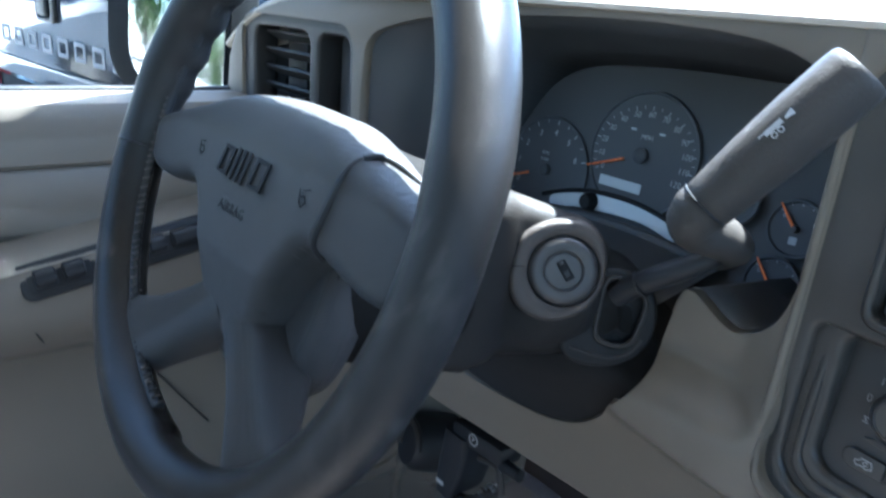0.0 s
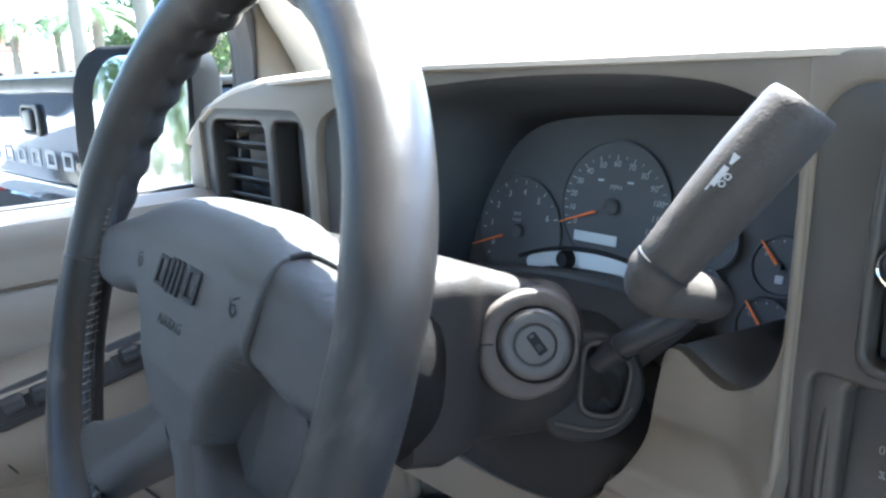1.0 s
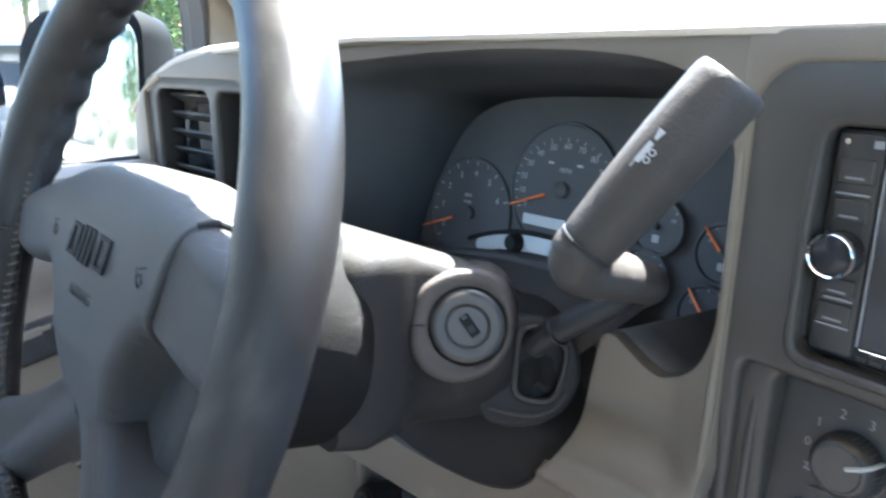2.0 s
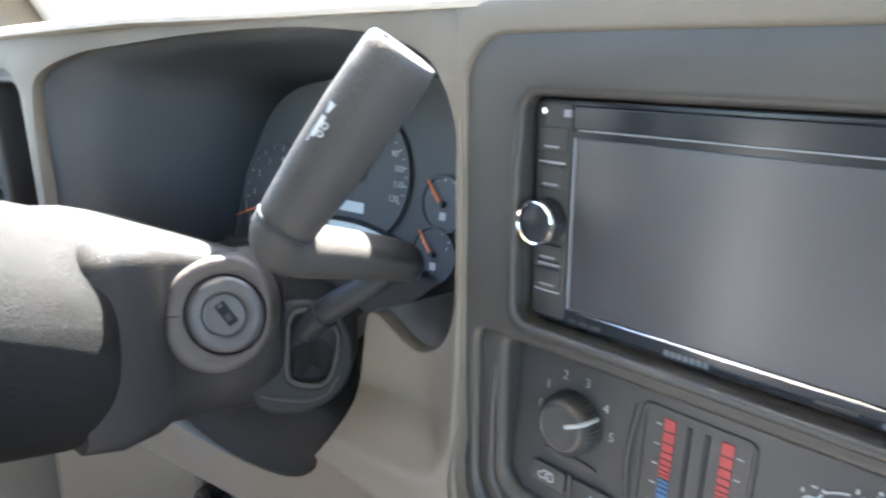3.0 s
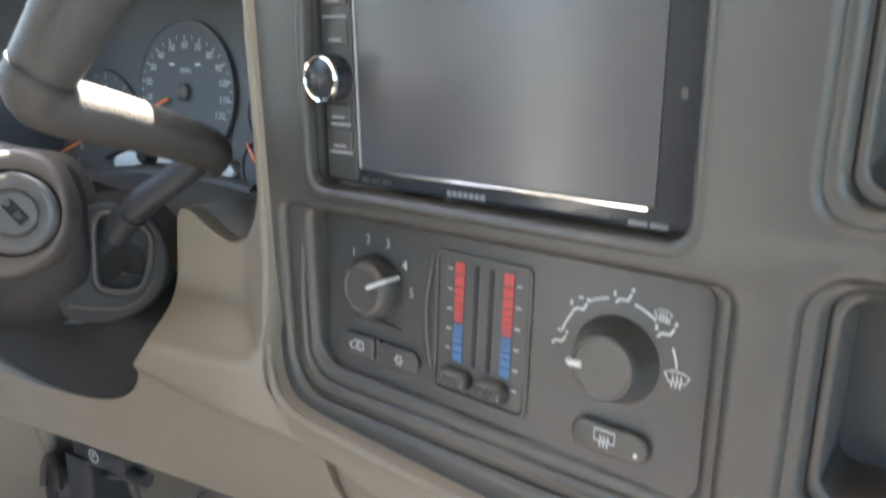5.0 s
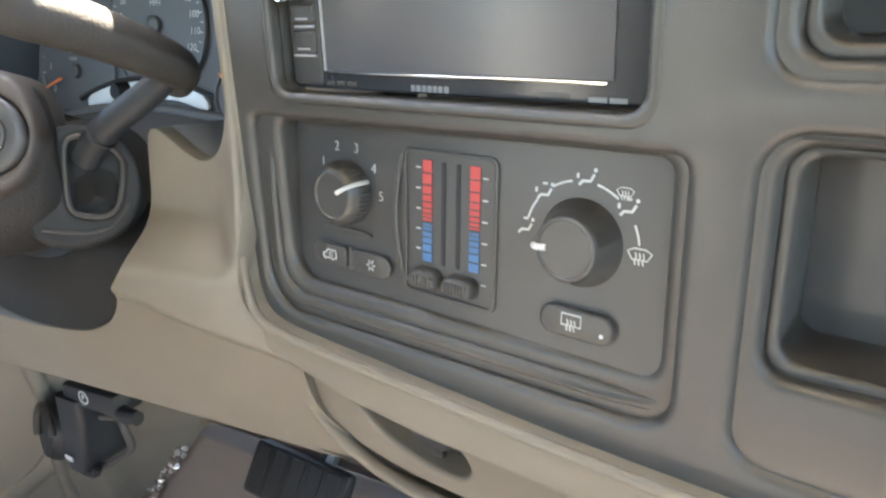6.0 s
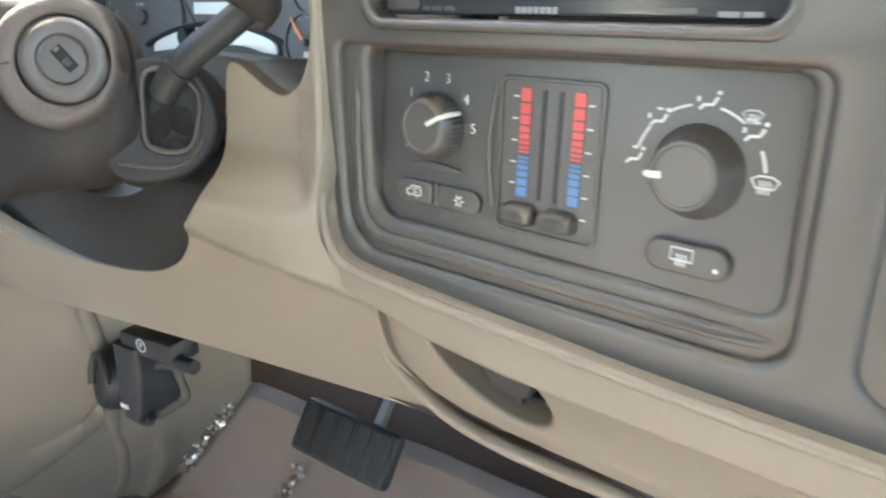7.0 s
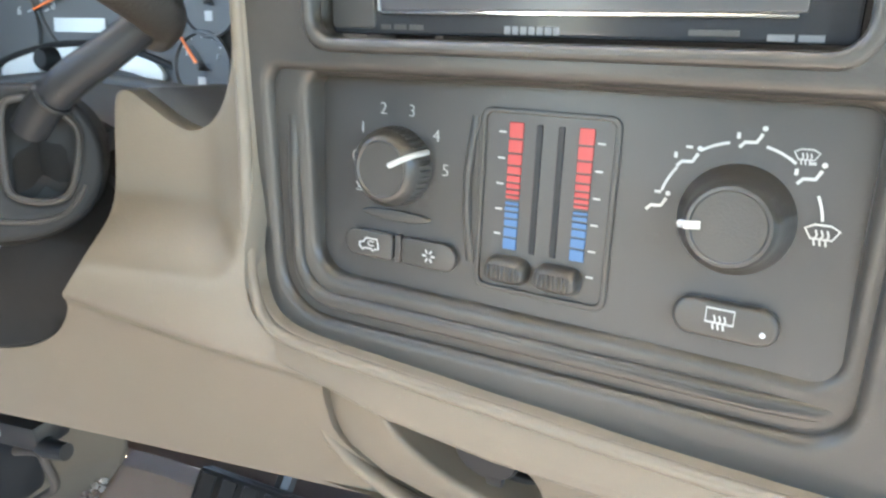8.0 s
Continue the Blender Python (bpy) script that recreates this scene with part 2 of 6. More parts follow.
def strip(pts, width, z=0.0, thick=0.0004, closed=False):
    """A printed line of even width along points in x, y."""
    b = bmesh.new()
    n = len(pts)
    P = [Vector((p[0], p[1])) for p in pts]
    rows = []
    for i, p in enumerate(P):
        t = (P[(i + 1) % n] - P[i - 1]) if closed else (P[min(i + 1, n - 1)] - P[max(i - 1, 0)])
        t.normalize()
        s = Vector((-t.y, t.x)) * width / 2
        rows.append([(p.x + s.x, p.y + s.y, z), (p.x - s.x, p.y - s.y, z), (p.x - s.x, p.y - s.y, z + thick), (p.x + s.x, p.y + s.y, z + thick)])
    if closed:
        rows.append(rows[0])
    return loft(rows, True, not closed, b)


def frame_from(o, x, y):
    x = Vector(x).normalized()
    z = x.cross(Vector(y)).normalized()
    y = z.cross(x)
    m = Matrix((x, y, z)).transposed().to_4x4()
    m.translation = o
    return m


def padded(outline, edge, depth, height, step=0.003, x0=None):
    """A padded block: the outline's face swells by height(x, y) and rolls over its rim with radius edge; depth: how far its side runs back."""
    ring = [(p[0], p[1]) for p in outline]
    segs = np.array([(a[0], a[1], b[0], b[1]) for a, b in zip(ring, ring[1:] + ring[:1])])

    def probe(x, y):
        ax, ay, bx, by = segs.T
        hit = (ay > y) != (by > y)
        with np.errstate(divide="ignore", invalid="ignore"):
            cross = np.sum(hit & (x < ax + (y - ay) * (bx - ax) / np.where(by == ay, 1e-12, by - ay)))
        t = np.clip(((x - ax) * (bx - ax) + (y - ay) * (by - ay)) / np.maximum((bx - ax) ** 2 + (by - ay) ** 2, 1e-12), 0, 1)
        d = float(np.min(np.hypot(x - ax - t * (bx - ax), y - ay - t * (by - ay))))
        return cross % 2 == 1, d
    pts = [Vector(p) for p in ring]
    xs, ys = [p[0] for p in ring], [p[1] for p in ring]
    j = 0
    for y in np.arange(min(ys) + step / 2, max(ys), step * 0.9):
        j += 1
        for x in np.arange(min(xs) + step * (0.25 + 0.5 * (j % 2)), max(xs), step):
            ok, d = probe(x, y)
            if ok and d > step * 0.35:
                pts.append(Vector((x, y)))
    n = len(ring)
    vs, _, tris, *_ = geometry.delaunay_2d_cdt(pts, [(i, (i + 1) % n) for i in range(n)], [], 0, 1e-7)
    b = bmesh.new()
    made = []
    for p in vs:
        d = probe(p.x, p.y)[1]
        k = max(0.0, 1 - d / edge)
        made.append(b.verts.new((p.x, p.y, height(p.x, p.y) - edge * (1 - math.sqrt(max(0.0, 1 - k * k))))))
    for t3 in tris:
        c = (vs[t3[0]] + vs[t3[1]] + vs[t3[2]]) / 3
        if probe(c.x, c.y)[0]:
            b.faces.new([made[i] for i in t3])
    rim = [e for e in b.edges if len(e.link_faces) == 1]
    side = bmesh.ops.extrude_edge_only(b, edges=rim)["geom"]
    for v in side:
        if isinstance(v, bmesh.types.BMVert):
            v.co.z = -depth(v.co.x) if callable(depth) else -depth
    for v in [v for v in b.verts if not v.link_faces]:
        b.verts.remove(v)
    return b


# ---- frames of reference inside the truck ----
_a, _t = radians(6.9), radians(1.0)
U = Vector((math.cos(_a), -math.sin(_a), 0))
WN = Vector((-math.sin(_a) * math.cos(_t), -math.cos(_a) * math.cos(_t), math.sin(_t)))
MS = frame_from((-0.06, 0.2223, 1.258), U, WN.cross(U))                       # centre stack: right, up, towards the seats
MH = MS @ Matrix.Translation((0, 0, -0.0030)) @ pose(0, 0, 0, -4.0, -1.4, 0)       # climate panel, tipped back
MD = frame_from((-0.16, 0.207, 0), (1, math.tan(radians(3)), 0), (0, 0, 1))    # driver's side of the dash: x, z up, towards the seats
MW = frame_from((-0.40, 0.0, 1.32), (1, 0, 0), (0, math.sin(radians(20)), math.cos(radians(20))))  # steering wheel
MR = frame_from((-0.06, 0.2235, 1.11), U, (0, -0.21, 0.98))                      # panel under the stack


def dx(x):
    """World x to the driver's board's own x."""
    return (x + 0.16) / math.cos(radians(3))


# ---- cabin ----
def cabin():
    floor = thing("floor", "tan carpeted floor of the cab, dirty near the pedals", "floor", kind="structure")
    part("carpet", box(1.72, 2.3, 0.03, 0.005, at=(0, -0.35, 0.585)), CARPET, floor)
    # toe board rises towards the engine bay
    part("toe_board", box(1.64, 0.5, 0.02, 0.005, at=(0, 0.80, 0.86), rot=pose(0, 0, 0, 48, 0, 0)), CARPET, floor)
    part("floor_hump", loft([[(x, y, 0.59 + (h + 0.05) * math.exp(-((x) / 0.17) ** 4)) for x in np.linspace(-0.3, 0.3, 17)] for y, h in ((-1.0, .08), (0.2, .10), (0.5, .16), (0.85, .24))], False, False), CARPET, floor)
    wall = thing("wall_front", "dark bulkhead behind the dashboard", "bulkhead", kind="structure")
    part("bulkhead", box(1.7, 0.02, 0.72, at=(0, 0.93, 1.05)), RUBBER, wall)
    rear = thing("wall_rear", "tan rear wall of the cab", "wall", kind="structure")
    part("panel", box(1.7, 0.04, 0.75, at=(0, -1.5, 1.05)), TAN_DOOR, rear)
    part("panel", box(0.25, 0.04, 0.52, at=(-0.725, -1.5, 1.68)), TAN_DOOR, rear)
    part("panel", box(0.25, 0.04, 0.52, at=(0.725, -1.5, 1.68)), TAN_DOOR, rear)
    rg = part("rear_window", box(1.2, 0.006, 0.52, at=(0, -1.5, 1.68)), REAR_LIGHT_CUT, rear, "unseen rear window, tinted dark to cut light")
    rg.visible_shadow = False
    top = thing("ceiling", "beige cloth headliner", "ceiling", kind="structure")
    part("headliner", box(1.36, 1.705, 0.04, 0.015, at=(0, -0.7025, 1.95)), LINER, top)
    for s in (-1, 1):
        part("roof_rail", box(0.06, 1.75, 0.10, 0.02, at=(s * 0.70, -0.68, 1.91), rot=pose(0, 0, 0, 0, s * 25, 0)), LINER, top)


def door(side, name, label):
    """A cab door: lower panel with folds and armrest, window sill, frame, pane."""
    d = thing(name, label, "door", kind="structure")
    X = 0.80 * side
    prof = [(0.03, 1.300), (0.004, 1.302), (-0.012, 1.296), (-0.016, 1.285), (-0.012, 1.245), (-0.004, 1.238), (-0.008, 1.232), (-0.004, 1.175), (0.004, 1.160), (-0.030, 1.152), (-0.044, 1.140), (-0.046, 1.10), (-0.030, 1.06), (-0.006, 1.045), (0.0, 1.038), (0.004, 0.92), (0.008, 0.78), (0.03, 0.72)]
    def rise(y, k):
        return max(0.0, min(0.05, 0.16 * (y + 0.10))) if k in (8, 9, 10) else 0.0   # the armrest climbs forwards
    rings = [[(X + side * o, y, z + rise(y, k)) for k, (o, z) in enumerate(prof)] for y in (-1.05, -0.5, -0.25, -0.1, 0.0, 0.1, 0.2, 0.42, 0.50)]
    ob = part("door_panel", loft(rings, False, False), TAN_DOOR, d, "tan moulded door trim")
    so = ob.modifiers.new("thickness", "SOLIDIFY")
    so.thickness, so.offset = 0.012, 0
    part("outer_skin", box(0.02, 1.62, 0.71, 0.004, at=(X + side * 0.075, -0.28, 0.927)), PALEPAINT, d)
    part("weather_strip", box(0.014, 1.5, 0.014, 0.004, at=(X + side * 0.036, -0.32, 1.303)), RUBBER, d, "black rubber window seal")
    # window frame: rear post, top rail and slanted front post
    post = [(X + side * 0.05, 0.24, 1.29), (X + side * 0.03, 0.245, 1.50), (X - side * 0.03, 0.10, 1.72), (X - side * 0.09, -0.10, 1.88), (X - side * 0.09, -1.02, 1.88), (X + side * 0.05, -1.05, 1.29)]
    part("window_frame", tube(spline(post, 6), 0.018, 8), BLACKMETAL, d, "black window frame")
    gl = bmesh.new()
    gv = [gl.verts.new(p) for p in ((X + side * 0.046, 0.24, 1.29), (X + side * 0.03, 0.24, 1.50), (X - side * 0.03, 0.10, 1.72), (X - side * 0.08, -0.10, 1.88), (X - side * 0.08, -1.02, 1.88), (X + side * 0.046, -1.05, 1.29))]
    gl.faces.new(gv)
    p = part("window_pane", gl, LIGHT_TINT if side < 0 else SIDE_LIGHT_CUT, d, "side glass, its tint set to cut light")
    p.visible_shadow = False
    return d


def switch_panel(d):
    """Window and lock switches on the driver's armrest."""
    c, n = math.cos(radians(10)), math.sin(radians(10))
    sw = part("switch_panel", plate(rrect(-0.105, -0.019, 0.12, 0.019, (0.010, 0.006, 0.006, 0.005)), (), -0.01, 0.004, 0.003, 3), RUBBER, d, "dark window switch panel", m=frame_from((-0.753, 0.030, 1.152), (0, c, n), (-0.30, -n, c)))
    part("switch_well", plate(rrect(-0.098, -0.012, -0.040, 0.014, 0.004), (), 0.003, 0.0046, 0.0005, 1), RUBBER, sw)
    part("switch_well", plate(rrect(0.008, -0.012, 0.10, 0.014, 0.004), (), 0.003, 0.0046, 0.0005, 1), RUBBER, sw)
    for x, w in ((-0.082, 0.020), (-0.056, 0.020), (0.026, 0.018), (0.062, 0.042)):
        b = loft([[(x + px * k, 0.001 + py * k2, z) for px, py in rrect(-w / 2, -0.009, w / 2, 0.010, 0.003, 4)] for k, k2, z in ((1.0, 1.0, 0.004), (0.96, 0.92, 0.010), (0.88, 0.45, 0.013), (0.80, 0.2, 0.0125))])
        part("switch", b, RUBBER, sw, angle=50)
    part("panel_seam", tube(spline([(-0.7535, -0.094, 1.140), (-0.7525, -0.076, 1.105), (-0.760, -0.058, 1.070), (-0.778, -0.050, 1.050)], 6), 0.0012, 6), RUBBER, d)
    part("pocket_seam", tube(spline([(-0.7935, 0.06, 0.985), (-0.792, 0.085, 0.95), (-0.790, 0.12, 0.90)], 5), 0.0014, 6), RUBBER, d)
    part("pocket_edge", tube(spline([(-0.7935, 0.055, 0.990), (-0.7935, 0.10, 1.000), (-0.7935, 0.16, 1.016), (-0.7935, 0.30, 1.03)], 5), 0.0030, 8), TAN_DOOR, d)


cabin()
door_1 = door(-1, "door_1", "tan driver's door with folded trim and closed glass")
switch_panel(door_1)
door_2 = door(1, "door_2", "tan passenger's door with folded trim and closed glass")


def pillars():
    for s, nm in ((-1, "pillar_1"), (1, "pillar_2")):
        t = thing(nm, "beige windscreen pillar trim", "pillar", kind="structure")
        path = spline([(s * 0.845, 0.40, 1.30), (s * 0.80, 0.36, 1.46), (s * 0.72, 0.20, 1.68), (s * 0.66, 0.02, 1.88), (s * 0.64, -0.10, 1.95)], 6)
        part("trim", tube(path, 0.055, 12, squash=1.3), LINER, t)
        q = bmesh.new()
        v = [q.verts.new(p) for p in ((s * 0.825, 0.26, 1.29), (s * 0.81, 0.26, 1.52), (s * 0.82, 0.50, 1.40), (s * 0.84, 0.60, 1.29))]
        q.faces.new(v)
        ob = part("corner_trim", q, SHADED_TAN, t, "tan triangular corner trim")
        so = ob.modifiers.new("thickness", "SOLIDIFY")
        so.thickness = 0.02
    w = thing("windshield", "clear windshield glass", "windshield", kind="structure")
    g = loft([[(x, 0.90 - 0.22 * (x / 0.8) ** 2 + dy, z) for x in np.linspace(-0.80 + k, 0.80 - k, 13)] for dy, z, k in ((0, 1.36, 0), (-0.30, 1.58, .05), (-0.58, 1.78, .11), (-0.80, 1.95, .16))], False, False)
    ob = part("windshield_pane", g, GLASS, w)
    ob.visible_shadow = False


pillars()


# ---- dashboard ----
CREASE = ((-0.84, 1.099), (-0.42, 1.100), (-0.36, 1.103), (-0.325, 1.113), (-0.298, 1.130), (-0.284, 1.148), (-0.271, 1.169), (-0.222, 1.157), (-0.178, 1.150), (-0.15, 1.142), (0.9, 1.13))
LIP = ((-0.156, 1.138), (-0.152, 1.124), (-0.1455, 1.103), (-0.128, 1.084), (-0.104, 1.071), (-0.075, 1.0665))


def along(table, x):
    return float(np.interp(x, [p[0] for p in table], [p[1] for p in table]))


def face_y(x):
    """How far ahead the dash face stands at x."""
    return 0.207 + (x + 0.16) * (math.tan(radians(3)) if x < -0.16 else -0.121)


def ease(t):
    t = min(1.0, max(0.0, t))
    return t * t * (3 - 2 * t)


BROW = ((-0.60, 0.0), (-0.52, 0.012), (-0.44, 0.026), (-0.36, 0.0315), (-0.30, 0.0308), (-0.20, 0.0256), (-0.16, 0.0215))


def hollow(x, z):
    """How the tan face stands back under the small gauges, at its end beside the stack and along its brow: a shift in the world."""
    low = ease((-0.160 - x) / 0.024) * ease((z - 1.178) / 0.060) * (1 - ease((z - 1.285) / 0.05)) * ease((x + 0.42) / 0.08)
    end = ease((x + 0.30) / 0.13) * ease((z - 1.19) / 0.07) * (1 - low)
    more = max(0.0, along(BROW, x) * ease((z - 1.33) / 0.08) - 0.0275 * low - 0.0195 * end)
    top = 1 - ease((z - 1.40) / 0.02)
    return Vector((-0.0225, 0.0275, -0.0138)) * low + Vector((-0.0195, 0.0195, (z - 1.39) * 0.082 * top)) * end + Vector(((x - 0.03) / 0.28, 1.0, (z - 1.41) / 0.28 * top)) * more


def pad_y(x):
    """How far ahead the front edge of the dash top stands at x."""
    if x < -0.16:
        return 0.207 + (x + 0.16) * math.tan(radians(3)) + along(BROW, x)
    return 0.2285 - 0.121 * (x + 0.16)


def dashboard():
    d = thing("dashboard", "tan moulded truck dashboard with dark grey centre stack", "dashboard")
    # padded top, rolled over the front edge
    rings = []
    for x in np.linspace(-0.84, 0.84, 85):
        e = max(0.0, (abs(x) - 0.62) / 0.22)
        top = 1.434 - 0.016 * min(1, max(0, (abs(x + 0.16) - 0.30) / 0.35)) - 0.055 * e ** 3
        yf = pad_y(x)
        proud = 0.0005 - 0.0030 * ease((x + 0.66) / 0.10)
        rings.append([(x, yf + 0.030, top - 0.009), (x, yf + 0.005, top - 0.010), (x, yf + proud, top - 0.0075), (x, yf + proud, top - 0.004), (x, yf + proud + 0.0025, top - 0.0015), (x, yf + 0.007, top), (x, yf + 0.12, top + 0.003), (x, yf + 0.35, top - 0.005), (x, 0.80, top - 0.02), (x, 0.90, top - 0.04), (x, 0.90, top - 0.08), (x, yf + 0.18, top - 0.014)])
    part("top_pad", loft(rings), SUNLIT_PAD, d, "tan padded dash top, painted paler than the face as if sunlit")
    # driver's side face with openings for vent, instruments and column
    opening = spline([Vector((x, z, 0)) for x, z in ((-0.578, 1.165), (-0.577, 1.22), (-0.575, 1.30), (-0.572, 1.36), (-0.558, 1.390), (-0.50, 1.406), (-0.431, 1.413), (-0.341, 1.4195), (-0.265, 1.4205), (-0.212, 1.416), (-0.184, 1.407), (-0.170, 1.396), (-0.1615, 1.378), (-0.1580, 1.355), (-0.1580, 1.335), (-0.1590, 1.310), (-0.163, 1.282), (-0.172, 1.266), (-0.188, 1.257), (-0.200, 1.260), (-0.211, 1.267), (-0.2215, 1.2730), (-0.2290, 1.2690), (-0.2335, 1.246), (-0.240, 1.214), (-0.257, 1.187), (-0.2715, 1.1695))], 5)
    low = spline([Vector((x, z, 0)) for x, z in ((-0.2715, 1.1695), (-0.286, 1.148), (-0.310, 1.130), (-0.347, 1.1185), (-0.416, 1.1145), (-0.49, 1.124), (-0.545, 1.150), (-0.578, 1.165))], 5)
    hole = [(dx(p.x), p.y) for p in opening] + [(dx(p.x), p.y) for p in low[1:-1]]
    lip = spline([Vector((x, z, 0)) for x, z in ((-0.1735, 1.186), (-0.1735, 1.172), (-0.166, 1.160), (-0.153, 1.151), (-0.147, 1.140), (-0.148, 1.124), *LIP[2:])], 4)
    outer = [(dx(x), z) for x, z in ((-0.835, 1.31), (-0.830, 1.345), (-0.81, 1.378), (-0.77, 1.397), (-0.72, 1.409), (-0.65, 1.4195), (-0.55, 1.4250), (-0.46, 1.4300), *((-0.46 + 0.0145 * i, 1.4300) for i in range(1, 21)), (-0.155, 1.4300), (-0.1535, 1.395), (-0.1535, 1.33), (-0.1545, 1.295), (-0.1545, 1.262), (-0.160, 1.232), (-0.169, 1.205))]
    outer += [(dx(p.x), p.y) for p in lip] + [(dx(x), z) for x, z in ((-0.080, 1.064), (-0.10, 1.063), (-0.30, 1.061), (-0.577, 1.054), (-0.835, 1.054))]
    vent = [(dx(x), z) for x, z in rrect(-0.800, 1.22, -0.588, 1.396, 0.024)]
    rings = (outer, hole, vent)

    def inside(x, y):
        n = 0
        for ring in rings:
            for (x0, y0), (x1, y1) in zip(ring, ring[1:] + ring[:1]):
                if (y0 > y) != (y1 > y) and x < x0 + (y - y0) * (x1 - x0) / (y1 - y0):
                    n += 1
        return n % 2 == 1
    pts, edges = [], []
    for ring in rings:
        k = len(pts)
        pts += [Vector(p) for p in ring]
        edges += [(k + i, k + (i + 1) % len(ring)) for i in range(len(ring))]
    for z in np.arange(1.0565, 1.30, 0.0033):
        for x in np.arange(-0.52, -0.07, 0.0051):
            if inside(dx(x), z) and all(inside(dx(x) + q, z + r) for q, r in ((0.0015, 0), (-0.0015, 0), (0, 0.0015), (0, -0.0015))):
                pts.append(Vector((dx(x), z)))
    vs, _, tris, *_ = geometry.delaunay_2d_cdt(pts, edges, [], 0, 1e-7)
    bm = bmesh.new()
    made = [bm.verts.new((p.x, p.y, 0)) for p in vs]
    for t3 in tris:
        c = sum((vs[i] for i in t3), Vector((0, 0))) / 3
        if inside(c.x, c.y):
            bm.faces.new([made[i] for i in t3])
    for v in [v for v in bm.verts if not v.link_faces]:
        bm.verts.remove(v)

    back = MD.to_3x3().inverted()
    for v in bm.verts:
        x, z = v.co.x * math.cos(radians(3)) - 0.16, v.co.y
        v.co += back @ hollow(x, z)
        fold = along(((-0.84, 1.168), (-0.2715, 1.1680), (-0.222, 1.1575), (-0.178, 1.150), (-0.15, 1.146)), x)
        v.co.z -= ease((fold + 0.003 - z) / 0.012) * (0.0045 + 0.305 * (1.168 - z)) if z < fold + 0.003 else 0.0
        if z > fold - 0.006:
            v.co.z -= 0.0125 * ease((x + 0.195) / 0.045) * ease((1.205 - z) / 0.035) * (1 - ease((fold + 0.003 - z) / 0.009))
    ob = part("driver_face", bm, SHADED_TAN, d, "tan driver's side dash face folding back below", m=MD, angle=55)
    wall = ob.modifiers.new("thickness", "SOLIDIFY")
    wall.thickness, wall.offset = 0.010, (-1.0 if ob.data.polygons[0].normal.z > 0 else 1.0)
    bv = ob.modifiers.new("soft_edges", "BEVEL")
    bv.width, bv.segments, bv.limit_method, bv.angle_limit = 0.0018, 2, "ANGLE", radians(60)
    part("knee_underside", loft([[(x, face_y(x) + 0.04, 1.066), (x, 0.36, 1.07), (x, 0.56, 1.08)] for x in (-0.83, -0.5, -0.2, -0.06)], False, False), SHADED_TAN, d)
    # rolled rib between instruments and stack
    rib = [MS @ Vector(p) for p in ((-0.1163, 0.138, 0.0085), (-0.1163, 0.112, 0.0105), (-0.1163, 0.060, 0.0105), (-0.1165, 0.015, 0.0110), (-0.1160, -0.018, 0.0130), (-0.1150, -0.040, 0.0160), (-0.1140, -0.060, 0.0178), (-0.1140, -0.074, 0.0180), (-0.1095, -0.090, 0.0180), (-0.0970, -0.0975, 0.0180), (-0.070, -0.1005, 0.0175), (0.0, -0.1045, 0.0165), (0.15, -0.1085, 0.0165), (0.70, -0.110, 0.0165))]
    part("rib", tube(spline(rib, 6), lambda k: 0.0004 + 0.0025 * min(1.0, k * 9), 12), SHADED_TAN, d, "rolled tan edge beside the stack")
    # tan surround of the stack
    so = [(-0.1205, 0.172), (-0.1205, -0.100), (-0.1150, -0.1085), (-0.105, -0.1125), (-0.085, -0.1165), (-0.05, -0.124), (0.0, -0.128), (0.75, -0.130), (0.75, 0.172)]
    left = spline([Vector((x, y, 0)) for x, y in ((-0.1120, 0.135), (-0.1125, 0.05), (-0.1125, 0.0), (-0.1125, -0.035), (-0.1128, -0.060), (-0.1120, -0.078), (-0.1070, -0.0895), (-0.0950, -0.0955), (-0.070, -0.098), (-0.030, -0.100), (0.02, -0.1025), (0.15, -0.106), (0.70, -0.1075))], 5)
    si = [(p.x, p.y) for p in left] + [(0.70, 0.1560)] + [(-0.0885 + 0.0235 * math.cos(q), 0.1325 + 0.0235 * math.sin(q)) for q in np.linspace(math.pi / 2, math.pi * 0.97, 9)]
    sur = plate(so, (si,), -0.03, 0.0175, 0.003, 3)
    bmesh.ops.subdivide_edges(sur, edges=[e for e in sur.edges if e.calc_length() > 0.05], cuts=8)
    for v in sur.verts:
        v.co.z -= 0.0058 * ease((v.co.y + 0.075) / 0.075)
    part("stack_surround", sur, SHADED_TAN, d, m=MS)
    # dark stack bezel: an outer board and a sunk inner one
    bo = rrect(-0.1210, -0.1165, 0.72, 0.162, (0.028, 0.02, 0.02, 0.018))
    h1 = rrect(-0.080, 0.0255, 0.0985, 0.131, 0.008)
    h2 = rrect(-0.1045, -0.0885, 0.1125, 0.0135, (0.022, 0.014, 0.006, 0.006))
    p1 = rrect(0.1345, -0.104 + 0.012, 0.45, 0.023, 0.014)
    p2 = rrect(0.1345, 0.039, 0.45, 0.143, 0.012)
    bez = part("stack_bezel", plate(bo, (h1, h2, p1, p2), -0.006, 0.010, 0.0045, 4), CHAR, d, "dark brown-grey stack bezel", m=MS)
    h3 = rrect(-0.0885, -0.0700, 0.1065, 0.0115, (0.014, 0.008, 0.006, 0.006))
    part("inner_bezel", plate(rrect(-0.108, -0.093, 0.122, 0.021, 0.018), (h3,), -0.012, 0.0060, 0.0045, 4), CHAR, bez)
